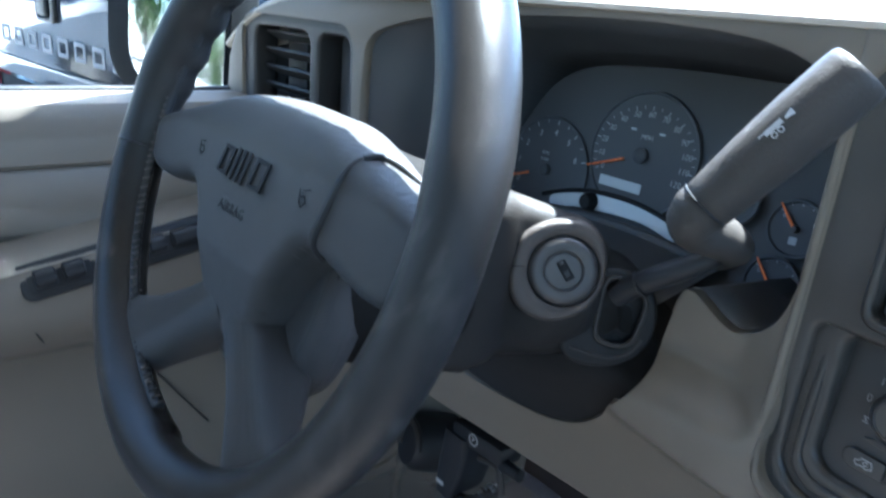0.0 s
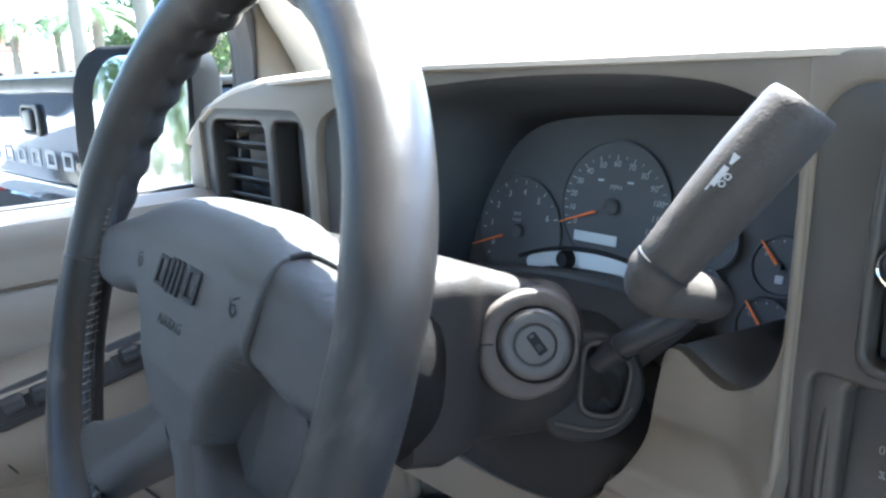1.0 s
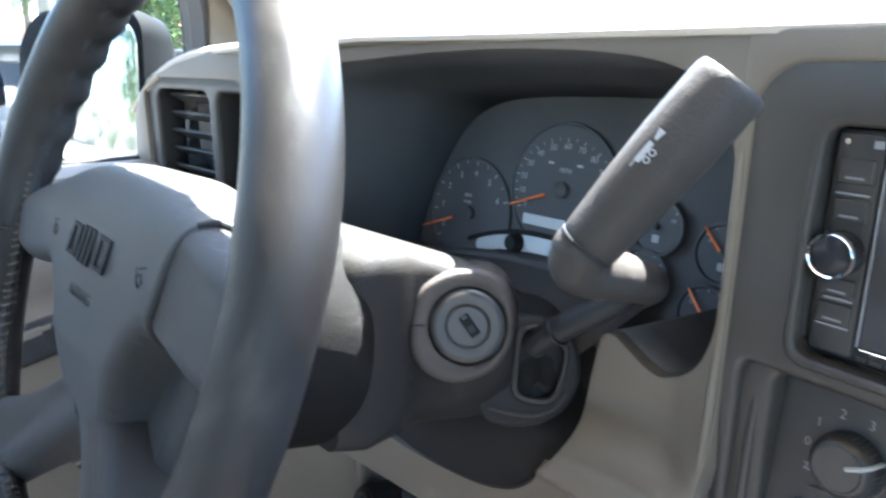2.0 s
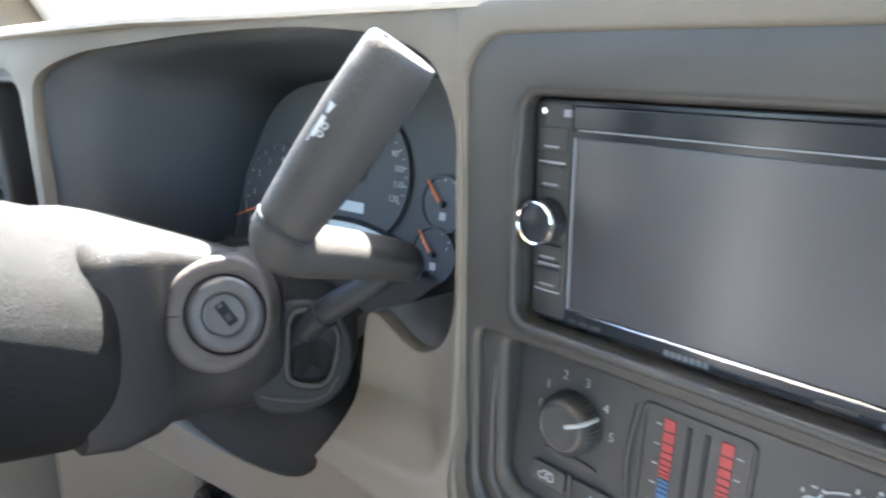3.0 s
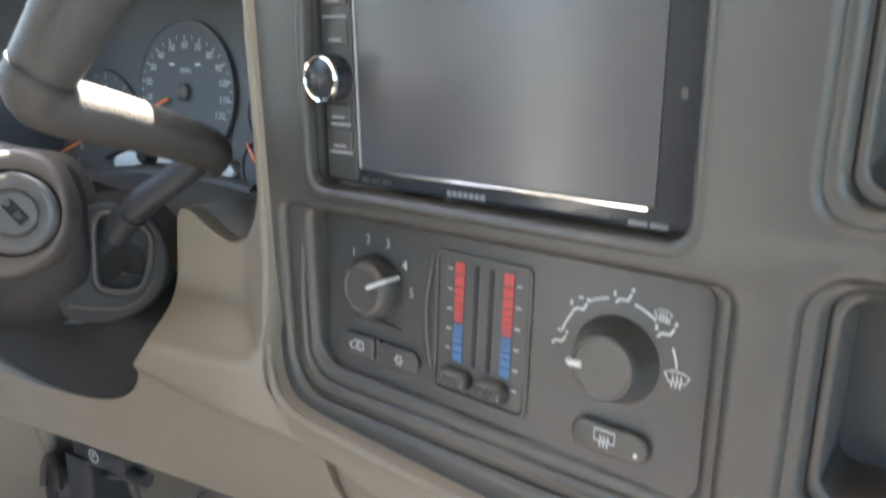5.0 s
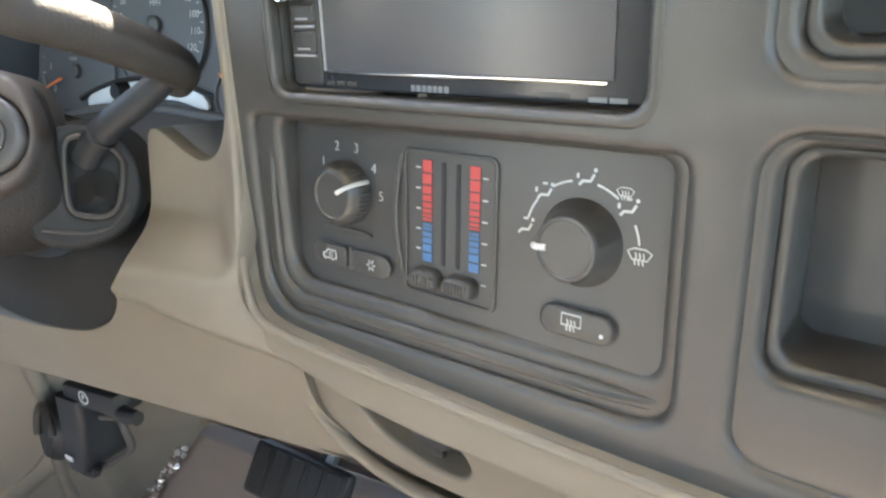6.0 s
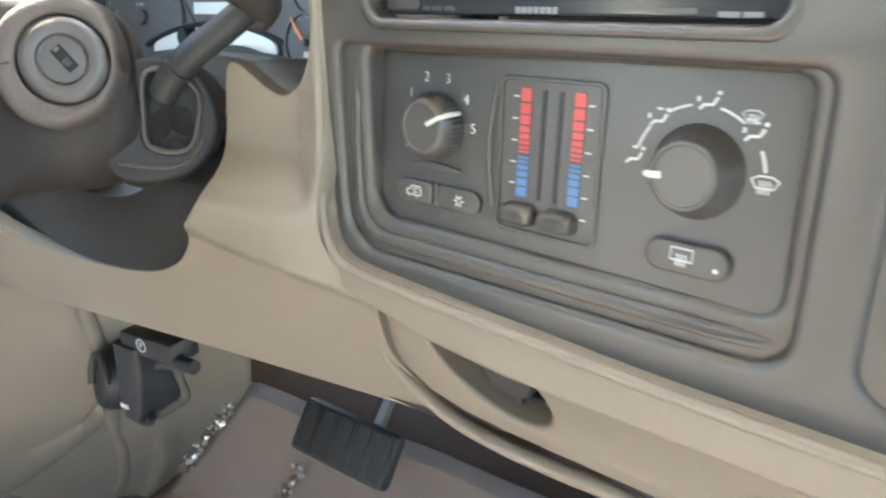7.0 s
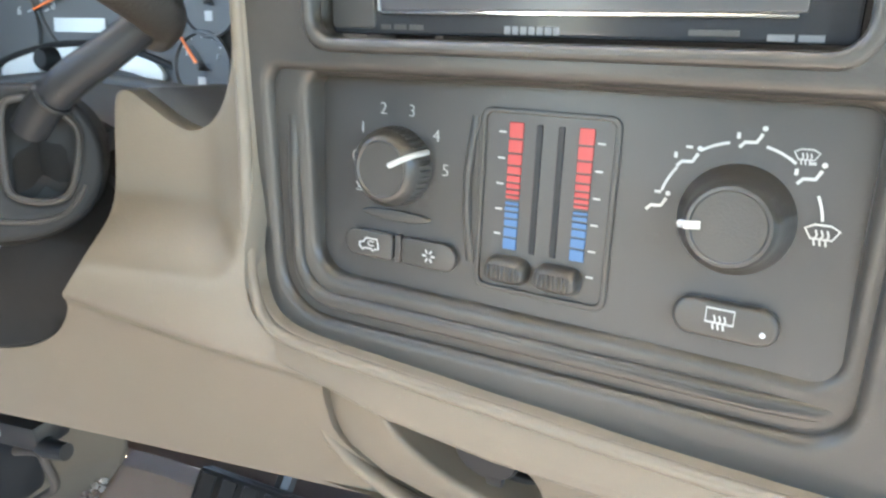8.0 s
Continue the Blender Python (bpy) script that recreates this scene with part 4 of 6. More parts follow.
def selector():
    o = Vector((-0.284, 0.218, 1.250))
    s = thing("gear_selector", "dark column gear lever with cylindrical tow button knob", "gear lever", at=o)
    P = lambda *p: Vector(p) - o
    part("shaft", tube(spline([P(-0.290, 0.2155, 1.242), P(-0.2785, 0.2165, 1.2530), P(-0.262, 0.2195, 1.2655), P(-0.246, 0.228, 1.277), P(-0.234, 0.238, 1.288)], 6), lambda k: 0.0084 - 0.001 * abs(k - 0.3), 14), RUBBER, s, "black lever shaft")
    part("shaft_ring", tube([P(-0.2730, 0.2170, 1.2570) + Vector((-0.0085 * math.sin(a) * 0.64 + 0.0085 * math.cos(a) * 0.17, -0.0085 * math.cos(a) * 0.98, 0.0085 * math.sin(a) * 0.77)) for a in np.linspace(0, 2 * math.pi, 24, False)], 0.0012, 6, True), RUBBER, s)
    part("arm", tube(spline([P(-0.240, 0.246, 1.284), P(-0.231, 0.243, 1.290), P(-0.223, 0.230, 1.296), P(-0.210, 0.195, 1.309), P(-0.201, 0.160, 1.321), P(-0.199, 0.142, 1.327), P(-0.1975, 0.133, 1.333), P(-0.1935, 0.1325, 1.340)], 6), lambda k: 0.0108 + 0.0018 * min(1, k * 1.25), 20), COLUMN, s, "brown-grey lever arm")
    a, b = P(-0.1925, 0.1328, 1.3415), P(-0.1515, 0.1615, 1.4085)
    ax = (b - a).normalized()
    eb = bmesh.new()
    bmesh.ops.create_uvsphere(eb, u_segments=28, v_segments=18, radius=0.0130, matrix=Matrix.Translation(P(-0.1950, 0.1322, 1.3385)))
    part("elbow", eb, COLUMN, s)
    km = (b - a).to_track_quat("Z", "Y").to_matrix().to_4x4()
    km.translation = a
    L = (b - a).length
    rr = 0.0146
    knob = part("knob", lathe([(0, 0), (rr * 0.84, 0.0), (rr * 0.885, 0.0015), (rr * 0.905, 0.006), (rr * 1.01, L * 0.35), (rr * 1.06, L * 0.65), (rr * 1.035, L - 0.005), (rr * 1.0, L - 0.0015), (rr * 0.94, L), (rr * 0.80, L), (rr * 0.74, L - 0.001), (rr * 0.72, L - 0.005), (0, L - 0.005)], 40), COLUMN, s, "brown-grey cylindrical knob", m=km)
    part("tow_button", lathe([(0, L - 0.0002), (rr * 0.52, L - 0.0005), (rr * 0.61, L - 0.0012), (rr * 0.64, L - 0.003), (rr * 0.64, L - 0.0049), (0, L - 0.0049)], 32), COLUMN, knob)
    part("ring", tube([Vector((rr * 0.87 * math.cos(q), rr * 0.87 * math.sin(q), -0.0004)) for q in np.linspace(0, 2 * math.pi, 32, False)], 0.0007, 6, True), RUBBER, knob)
    # label plate with a little trailer symbol on the driver's side, wrapped on the knob
    view = km.to_3x3().inverted() @ Vector((0.42, -0.86, 0.28))
    base = math.atan2(view.y, view.x)

    def wrap(bm, lift):
        for v in bm.verts:
            ang = base + v.co.x / (rr * 1.03)
            rad = rr * float(np.interp(v.co.y, (0.006, L * 0.35, L * 0.65, L - 0.005), (0.905, 1.01, 1.06, 1.035))) + lift + v.co.z
            v.co = (rad * math.cos(ang), rad * math.sin(ang), v.co.y)
        return bm
    pl = bmesh.new()
    bmesh.ops.create_grid(pl, x_segments=8, y_segments=8, size=0.5, matrix=pose(-0.004, L * 0.53, 0) @ Matrix.Diagonal((0.015, 0.050, 1, 1)))
    part("label_plate", wrap(pl, 0.0003), COLUMN, knob, "worn charcoal label strip")
    tr = bmesh.new()
    for x0, y0, x1, y1 in ((-0.003, 0.000, 0.0005, 0.0125), (-0.0028, -0.004, -0.0018, 0.0)):
        bmesh.ops.create_grid(tr, x_segments=3, y_segments=4, size=0.5, matrix=pose((x0 + x1) / 2, (y0 + y1) / 2, 0) @ Matrix.Diagonal((x1 - x0, y1 - y0, 1, 1)))
    for cy in (0.0038, 0.0085):
        merge(tr, strip([(0.0026 + 0.0016 * math.cos(q), cy + 0.0016 * math.sin(q)) for q in np.linspace(0, 2 * math.pi, 14, False)], 0.0008, closed=True))
    vs = [tr.verts.new(p) for p in ((-0.0015, 0.0145, 0), (0.0000, 0.0145, 0), (0.0012, 0.0205, 0), (-0.0034, 0.0205, 0))]
    tr.faces.new(vs)
    bmesh.ops.transform(tr, matrix=pose(-0.004, L * 0.47, 0) @ Matrix.Diagonal((0.72, 0.72, 1, 1)), verts=tr.verts)
    part("trailer_symbol", wrap(tr, 0.0007), WORN_PRINT, knob, "white worn trailer symbol")
    return s


column()
selector()


# ---- instruments ----
def gauge_text(parent, txt, size, x, z, lift=0.0012, mt=None):
    part("number", lettering(txt, size, 0.0001, shear=0.12), mt or GREY_PRINT, parent, m=pose(x, z, lift))


def cluster():
    MC = frame_from((-0.388, 0.362, 1.309), (1, 0, 0), (0, math.sin(radians(8)), math.cos(radians(8))))
    c = thing("instrument_cluster", "dark truck instrument cluster with orange needles at rest", "instrument cluster", m=MC)
    part("backing", plate(rrect(-0.235, -0.14, 0.240, 0.105, 0.01), (), -0.012, 0.0, 0.002), HOOD, c)

    def dial(cx, cz, r, lift, lo, hi, ticks, nums, ndl, size, length, tail=0.006, sq=1.0, nr=0.75):
        """A round gauge: sunk face, raised rim, tick marks, numbers and needle."""
        g = part("gauge", lathe([(0, 0.0005), (r, 0.0005), (r + 0.001, 0.0022), (r + 0.0025, 0.0022), (r + 0.003, 0.0)], 48), DIAL, c, m=pose(cx, cz, lift))
        for i in range(ticks + 1):
            a = radians(lo + (hi - lo) * i / ticks)
            big = i % 2 == 0
            l0 = r * (0.90 if big else 0.93)
            part("tick", strip([(l0 * math.cos(a), sq * l0 * math.sin(a)), (r * 0.985 * math.cos(a), sq * r * 0.985 * math.sin(a))], 0.0009 if big else 0.0006, 0.0007, 0.0002), GREY_PRINT, g)
        for txt, a in nums:
            a = radians(a)
            gauge_text(g, txt, size, r * nr * math.cos(a), sq * r * nr * math.sin(a), 0.0009)
        a = radians(ndl)
        nd = part("needle", tube([(-tail * math.cos(a), -tail * math.sin(a), 0.004), (length * 0.6 * math.cos(a), length * 0.6 * math.sin(a), 0.004), (length * math.cos(a), length * math.sin(a), 0.0035)], lambda k: 0.0013 - 0.0006 * k, 6), ORANGE, g, "orange needle")
        part("needle_hub", lathe([(0, 0.0060), (r * 0.11, 0.0055), (r * 0.13, 0.0045), (r * 0.13, 0.001), (0, 0.001)], 24), HOOD, g)
        return g
    sp = dial(0.0, 0.0, 0.0535, 0.002, 208, -28, 24, [(str(10 * i), 208 - 236 / 12 * i) for i in range(13)], 200, 0.0074, 0.0575, -0.017, 0.82, 0.82)
    gauge_text(sp, "MPH", 0.0062, 0.001, 0.016)
    for i in range(7):
        a = radians(195 - 35 * i)
        part("fine_print", strip([(0.026 * math.cos(a) - 0.003, 0.026 * math.sin(a)), (0.026 * math.cos(a) + 0.003, 0.026 * math.sin(a))], 0.0018, 0.0007, 0.0001), DIAL if i % 2 else LCD, sp) if i not in (0, 6) else None
    part("display", plate(rrect(-0.038, -0.0335, 0.0075, -0.0245, 0.001), (), 0.0008, 0.0016, 0.0002, 1), LCD, sp, "pale odometer display")
    ta = dial(-0.106, -0.036, 0.050, 0.001, 215, 20, 12, [(str(i), 205 - 30 * i) for i in range(7)], 200, 0.0085, 0.0655, -0.020)
    gauge_text(ta, "RPM", 0.005, -0.004, 0.016)
    gauge_text(ta, "X1000", 0.004, -0.004, 0.010)
    for x, z, nd, t0, t1 in ((0.094, -0.014, 130, "L", "H"), (0.088, -0.053, 128, "E", "F"), (0.147, -0.024, 131, "8", "18"), (0.141, -0.069, 129, "C", "H")):
        g = dial(x, z, 0.0192, 0.006, 140, 40, 4, [], nd, 0.005, 0.022, 0.0)
        gauge_text(g, t0, 0.0048, -0.011, 0.008)
        gauge_text(g, t1, 0.0048, 0.0125, 0.006)
        part("symbol", plate(rrect(-0.003, -0.012, 0.003, -0.006, 0.001), (), 0.0007, 0.0012, 0.0002, 1), GREY_PRINT, g)
    # gear display strip under the speedometer, in a curved frame
    arc = [Vector((x, -0.0405 - 2.4 * (x + 0.012) ** 2, 0.004)) for x in np.linspace(-0.10, 0.07, 20)]
    part("display_frame", tube(arc, 0.0022, 8), RUBBER, c)
    part("gear_display", plate([(q.x, q.y) for q in spline([Vector((x, z, 0)) for x, z in ((-0.085, -0.068), (-0.060, -0.0615), (-0.020, -0.0575), (0.020, -0.0570), (0.050, -0.0630), (0.055, -0.0580), (0.045, -0.0500), (0.020, -0.0440), (-0.020, -0.0430), (-0.050, -0.0460), (-0.075, -0.0510), (-0.090, -0.0590))], 4, True)], (), 0.0005, 0.0045, 0.0006, 1), LCD, c, "pale blank gear display")
    part("odometer_knob", lathe([(0, 0.010), (0.004, 0.010), (0.005, 0.008), (0.006, 0.0), (0, 0)], 20), RUBBER, c, m=pose(-0.041, -0.0520, 0.004) @ Matrix.Diagonal((1.5, 1.5, 1, 1)))
    # lower trim of the cluster, seen behind the column
    low = [Vector((x, -0.080 + 0.016 * math.cos(x * 10.5), 0.012)) for x in np.linspace(-0.17, 0.085, 22)]
    part("lower_trim", tube(low, 0.005, 10), HOOD, c)
    part("lower_shelf", loft([[(x, -0.080 + 0.016 * math.cos(x * 10.5), 0.012) for x in np.linspace(-0.19, 0.10, 22)], [(x, -0.108 + 0.012 * math.cos(x * 10.5), 0.10) for x in np.linspace(-0.19, 0.10, 22)]], False, False), HOOD, c)
    return c


def cluster_hood():
    """Dark tunnel from the opening in the tan face back to the dials."""
    h = thing("cluster_hood", "dark grey recessed hood round the instruments", "instrument hood", at=(-0.38, 0.22, 1.33))
    o = Vector((-0.38, 0.22, 1.33))
    front = spline([Vector((x, face_y(x) + 0.009, z)) for x, z in ((-0.582, 1.16), (-0.580, 1.30), (-0.576, 1.366), (-0.560, 1.395), (-0.50, 1.410), (-0.35, 1.4220), (-0.22, 1.4200), (-0.180, 1.408), (-0.1600, 1.378), (-0.1565, 1.335), (-0.160, 1.285), (-0.170, 1.263), (-0.190, 1.254), (-0.212, 1.265), (-0.224, 1.272))], 5)
    front = [p + hollow(p.x, p.z) for p in front]
    back = spline([Vector((x, y, z)) for x, y, z in ((-0.580, 0.364, 1.16), (-0.556, 0.368, 1.26), (-0.528, 0.372, 1.325), (-0.498, 0.375, 1.362), (-0.45, 0.377, 1.380), (-0.35, 0.378, 1.386), (-0.23, 0.376, 1.384), (-0.19, 0.374, 1.37), (-0.176, 0.372, 1.345), (-0.172, 0.370, 1.30), (-0.174, 0.365, 1.27), (-0.182, 0.360, 1.245), (-0.20, 0.355, 1.237), (-0.22, 0.352, 1.243), (-0.235, 0.350, 1.25))], 5)
    rings = [[p - o for p in front]]
    for k in (0.3, 0.65, 1.0):
        rings.append([a.lerp(b, k) - o for a, b in zip(front, back)])
    ob = part("tunnel", loft(rings, False, False), HOOD, h)
    s = ob.modifiers.new("thickness", "SOLIDIFY")
    s.thickness, s.offset = 0.003, 0
    part("edge_bead", tube([p - o + Vector((0, 0.002, 0)) for p in front[10:]], 0.0014, 8), HOOD, h)


cluster()
cluster_hood()


# ---- radio and climate ----
def head_unit():
    h = thing("car_stereo", "black touch screen car stereo with its screen switched off", "car stereo", m=MS)
    part("face", plate(rrect(-0.0785, 0.027, 0.0965, 0.1295, 0.003), (), -0.02, 0.0008, 0.0015), GLOSS, h, "glossy black surround")
    part("disc_flap", plate(rrect(-0.0575, 0.1162, 0.0925, 0.1268, 0.001), (), 0.0, 0.0026, 0.0009, 2), GLOSS, h)
    part("flap_edge", box(0.118, 0.0005, 0.0012, at=(0.005, 0.1166, 0.0028)), DIM_PRINT, h, "bright flap edge")
    part("screen", plate(rrect(-0.0555, 0.0355, 0.0830, 0.1130, 0.0008), (), 0.0004, 0.0018, 0.0004, 1), SCREEN, h, "switched-off grey glass screen with smears")
    part("screen_edge", box(0.0007, 0.078, 0.0014, at=(-0.0562, 0.0743, 0.0016)), DIM_PRINT, h)
    part("chrome_strip", box(0.136, 0.0011, 0.0018, 0.0003, 1, at=(0.013, 0.0347, 0.0018)), CHROME, h, "bright chrome strip under the screen")
    part("side_column", plate(rrect(-0.0775, 0.029, -0.0585, 0.1275, 0.002), (), 0.0, 0.0016, 0.0006), FACE, h)
    kn = part("volume_knob", lathe([(0, 0.0105), (0.0078, 0.0105), (0.0088, 0.0100), (0.0094, 0.0110), (0.0100, 0.0110), (0.0102, 0.0095), (0.0102, 0.0), (0, 0)], 40), GLOSS, h, "black volume knob", m=pose(-0.0690, 0.0752, 0.001))
    part("knob_ring", lathe([(0.0090, 0.0112), (0.0096, 0.0119), (0.0102, 0.0112), (0.0104, 0.0098), (0.0088, 0.0105)], 40), CHROME, kn, "chrome knob ring")
    for y, hh in ((0.1115, 0.011), (0.0945, 0.010), (0.0600, 0.008), (0.0475, 0.010)):
        bt = part("button", plate(rrect(-0.0755, y - hh / 2, -0.0605, y + hh / 2, 0.0012), (), 0.0012, 0.0028, 0.0007), FACE, h)
        part("button_mark", box(0.008, 0.0009, 0.0003, at=(-0.068, y - hh * 0.28, 0.0029)), DIM_PRINT, bt)
    part("button_edge", box(0.0140, 0.0008, 0.0012, at=(-0.0680, 0.1015, 0.0022)), DIM_PRINT, h)
    part("button_edge", box(0.0140, 0.0010, 0.0012, at=(-0.0680, 0.0418, 0.0022)), DIM_PRINT, h)
    part("button_edge", box(0.0120, 0.0010, 0.0012, at=(-0.0672, 0.0545, 0.0022)), DIM_PRINT, h)
    part("indicator", box(0.004, 0.0032, 0.0008, at=(-0.0605, 0.1232, 0.0019)), DIM_PRINT, h)
    part("reset_hole", lathe([(0, 0.0003), (0.0013, 0.0003), (0.0013, 0), (0, 0)], 12), CHROME, h, m=pose(-0.0735, 0.1238, 0.0016))
    # maker's and model marks: plain bars
    for i in range(7):
        part("maker_mark", plate(rrect(-0.0072 + i * 0.00285, 0.0281, -0.0050 + i * 0.00285, 0.0307, 0.0004), (), 0.0006, 0.0011, 0.0001, 1), FAINT_PRINT, h)
    for x0, x1 in ((0.0735, 0.0805), (0.0815, 0.0880)):
        part("model_mark", box(x1 - x0, 0.0018, 0.0004, at=((x0 + x1) / 2, 0.0288, 0.0010)), FAINT_PRINT, h)
    for x0, x1 in ((-0.0560, -0.0520), (-0.0505, -0.0455), (-0.0440, -0.0385), (0.052, 0.066)):
        part("format_mark", box(x1 - x0, 0.0017, 0.0004, at=((x0 + x1) / 2, 0.0298, 0.0010)), CHAR, h)
    part("side_port", box(0.0022, 0.0032, 0.0006, at=(0.0900, 0.074, 0.0011)), CHAR, h)
    return h


def seat_symbol(s=1.0):
    """A seated figure in strokes."""
    b = bmesh.new()
    merge(b, strip([(-0.0034, -0.0022), (-0.0020, -0.0006), (0.0012, -0.0004), (0.0026, 0.0022)], 0.0010))
    merge(b, plate([(0.0030 + 0.0008 * math.cos(q), 0.0038 + 0.0008 * math.sin(q)) for q in np.linspace(0, 2 * math.pi, 10, False)], (), 0, 0.0004, 0.0001, 1))
    return b


def screen_symbol(curved=True):
    """A demist symbol: a pane with three wavy arrows."""
    b = bmesh.new()
    if curved:
        o = [(-0.0042, 0.0012), (-0.002, 0.0024), (0.002, 0.0024), (0.0042, 0.0012), (0.0026, -0.0014), (-0.0026, -0.0014)]
    else:
        o = [(-0.0038, 0.0030), (0.0038, 0.0030), (0.0038, -0.0012), (-0.0038, -0.0012)]
    merge(b, strip(o, 0.0005, closed=True))
    for x in (-0.0014, 0.0, 0.0014):
        merge(b, strip([(x - 0.0002, 0.0010), (x + 0.0003, -0.0004), (x - 0.0003, -0.0018), (x, -0.0032)], 0.0005))
    return b


def climate():
    c = thing("climate_control", "charcoal climate control panel with two rotary knobs and sliders", "climate control", m=MH)
    part("face", plate(rrect(-0.095, -0.077, 0.112, 0.016, 0.006), (), -0.012, 0.0, 0.001), FACE, c)
    # fan knob
    FX, FY = -0.0525, -0.0220
    kn = part("fan_knob", lathe([(0, 0.0112), (0.0102, 0.0112), (0.0108, 0.0118), (0.0117, 0.0116), (0.0126, 0.0106), (0.0146, 0.0080), (0.0155, 0.0), (0, 0)], 56), CHAR, c, "charcoal fan knob set to four", m=pose(FX, FY, 0))
    a = radians(26)
    part("pointer", tube([(0.0040 * math.cos(a), 0.0040 * math.sin(a), 0.0113), (0.0112 * math.cos(a), 0.0112 * math.sin(a), 0.0117), (0.0146 * math.cos(a), 0.0146 * math.sin(a), 0.0086), (0.0157 * math.cos(a), 0.0157 * math.sin(a), 0.0010)], 0.0011, 8), WHITE, kn, "white pointer")
    for i in range(40):
        b = 2 * math.pi * i / 40
        part("rib", KNURL, CHAR, kn, m=Matrix.Rotation(b, 4, "Z") @ Matrix.Translation((0.0147, 0, 0.0040)))
    for txt, x, y in (("0", -0.0725, -0.0200), ("1", -0.0690, -0.0085), ("2", -0.0592, -0.0005), ("3", -0.0462, -0.0006), ("4", -0.0352, -0.0090), ("5", -0.0308, -0.0215)):
        part("number", lettering(txt, 0.0066, 0.0002, offset=-0.00012), WHITE, c, m=pose(x, y, 0.0003))
    part("fan_symbol", strip([(-0.0015, 0.0015), (0.0015, 0.0015), (0.0, 0.0), (0.0015, -0.0015), (-0.0015, -0.0015), (0, 0)], 0.0005, closed=True), GREY_PRINT, c, m=pose(-0.0705, -0.0320, 0.0003))
    part("scoop", plate([(FX + 0.016 * math.cos(q), FY - 0.0195 + 0.0022 * math.sin(q)) for q in np.linspace(0, 2 * math.pi, 28, False)], (), 0.0, 0.0012, 0.0005), CHAR, c)
    # two push buttons
    for x0, x1, rr, nm in ((-0.0755, -0.0525, (0.0055, 0.002, 0.002, 0.0055), "recirculation_button"), (-0.0480, -0.0235, (0.002, 0.0055, 0.0055, 0.002), "cooling_button")):
        bt = part(nm, plate(rrect(x0, -0.0600, x1, -0.0490, rr), (), 0.0, 0.0030, 0.0008, 3), CHAR, c)
        cx, cy = (x0 + x1) / 2 + 0.001, -0.0545
        if "recirc" in nm:
            part("symbol", strip([(-0.0045, -0.0012), (-0.0045, 0.0006), (-0.0028, 0.0008), (-0.0014, 0.0026), (0.0040, 0.0026), (0.0046, 0.0), (0.0046, -0.0014), (0.003, -0.0016), (0.002, -0.0024), (0.001, -0.0016), (-0.002, -0.0016), (-0.003, -0.0024), (-0.004, -0.0014)], 0.0006, closed=True), WHITE, bt, m=pose(cx, cy, 0.0037))
            part("symbol", strip([(0.0024, 0.0014), (0.0002, 0.0014), (-0.0003, 0.0004), (0.0004, -0.0004), (0.0024, -0.0003)], 0.0005), WHITE, bt, m=pose(cx, cy, 0.0037))
        else:
            for i in range(6):
                b = math.pi / 3 * i
                part("symbol", strip([(0.0011 * math.cos(b), 0.0011 * math.sin(b)), (0.0028 * math.cos(b), 0.0028 * math.sin(b))], 0.0007), WHITE, bt, m=pose(cx, cy, 0.0037))
    part("button_gap", box(0.0030, 0.0115, 0.0024, 0.0005, 1, at=(-0.05025, -0.0545, 0.0010)), FACE, c)
    # slider field
    part("slider_field", plate(rrect(-0.0165, -0.0635, 0.0345, 0.0035, 0.004), (rrect(-0.0145, -0.0615, 0.0325, 0.0018, 0.003),), 0.0, 0.0011, 0.0005), CHAR, c)
    part("side_ridge", loft([[(-0.0188 - 0.0022 * math.sin(math.pi * k / 12) + 0.0016 * math.cos(q), 0.0 - 0.0545 * k / 12, 0.0001 + 0.0020 * math.sin(math.pi * k / 12) * math.sin(q) + 0.0002) for q in np.linspace(0, math.pi, 8)] for k in range(13)], False, False), CHAR, c)
    for x in (0.0058, 0.0138):
        part("slot", box(0.0022, 0.046, 0.0008, 0.0002, 1, at=(x, -0.0245, 0.0001)), RUBBER, c)
    gaps = (0.0054, 0.0044, 0.0036, 0.0026, 0.0021, 0.0017, 0.0013, 0.0010)
    for x, side, dy in ((-0.0028, -1, 0.0), (0.0228, 1, 0.0)):
        y = -0.0012
        for g in gaps:
            part("red_bar", box(0.0052, g, 0.0005, 0.0001, 1, at=(x, y - g / 2 + dy, 0.0004)), RED, c)
            y -= g + 0.0007
        y -= 0.0006
        for g in (0.0010, 0.0014, 0.0019, 0.0024, 0.0032, 0.0040):
            part("blue_bar", box(0.0052, g, 0.0005, 0.0001, 1, at=(x, y - g / 2 + dy, 0.0004)), BLUE, c)
            y -= g + 0.0007
        for i in range(5 if side < 0 else 6):
            part("tick", box(0.0026, 0.0006, 0.0004, at=(x + side * 0.0052, -0.0048 - i * 0.0092 - (0.001 if side > 0 else 0), 0.0004)), WHITE, c)
    for x, y in ((-0.0025, -0.0550), (0.0170, -0.0550)):
        th = part("slider", loft([[(x + sx * kx, y + sy * ky, z) for sx, sy in rrect(-0.0085, -0.0045, 0.0085, 0.0055, 0.004, 5)] for kx, ky, z in ((1.0, 1.0, 0.0), (0.98, 0.95, 0.003), (0.90, 0.62, 0.0060), (0.84, 0.45, 0.0064))]), CHAR, c, "ribbed slider thumb", angle=60)
        for i in range(7):
            part("rib", box(0.0009, 0.0055, 0.0022, 0.0004, 1, at=(x - 0.0055 + 0.0018 * i, y + 0.0004, 0.0060)), CHAR, th)
    # mode knob
    KX, KY = 0.0718, -0.0250
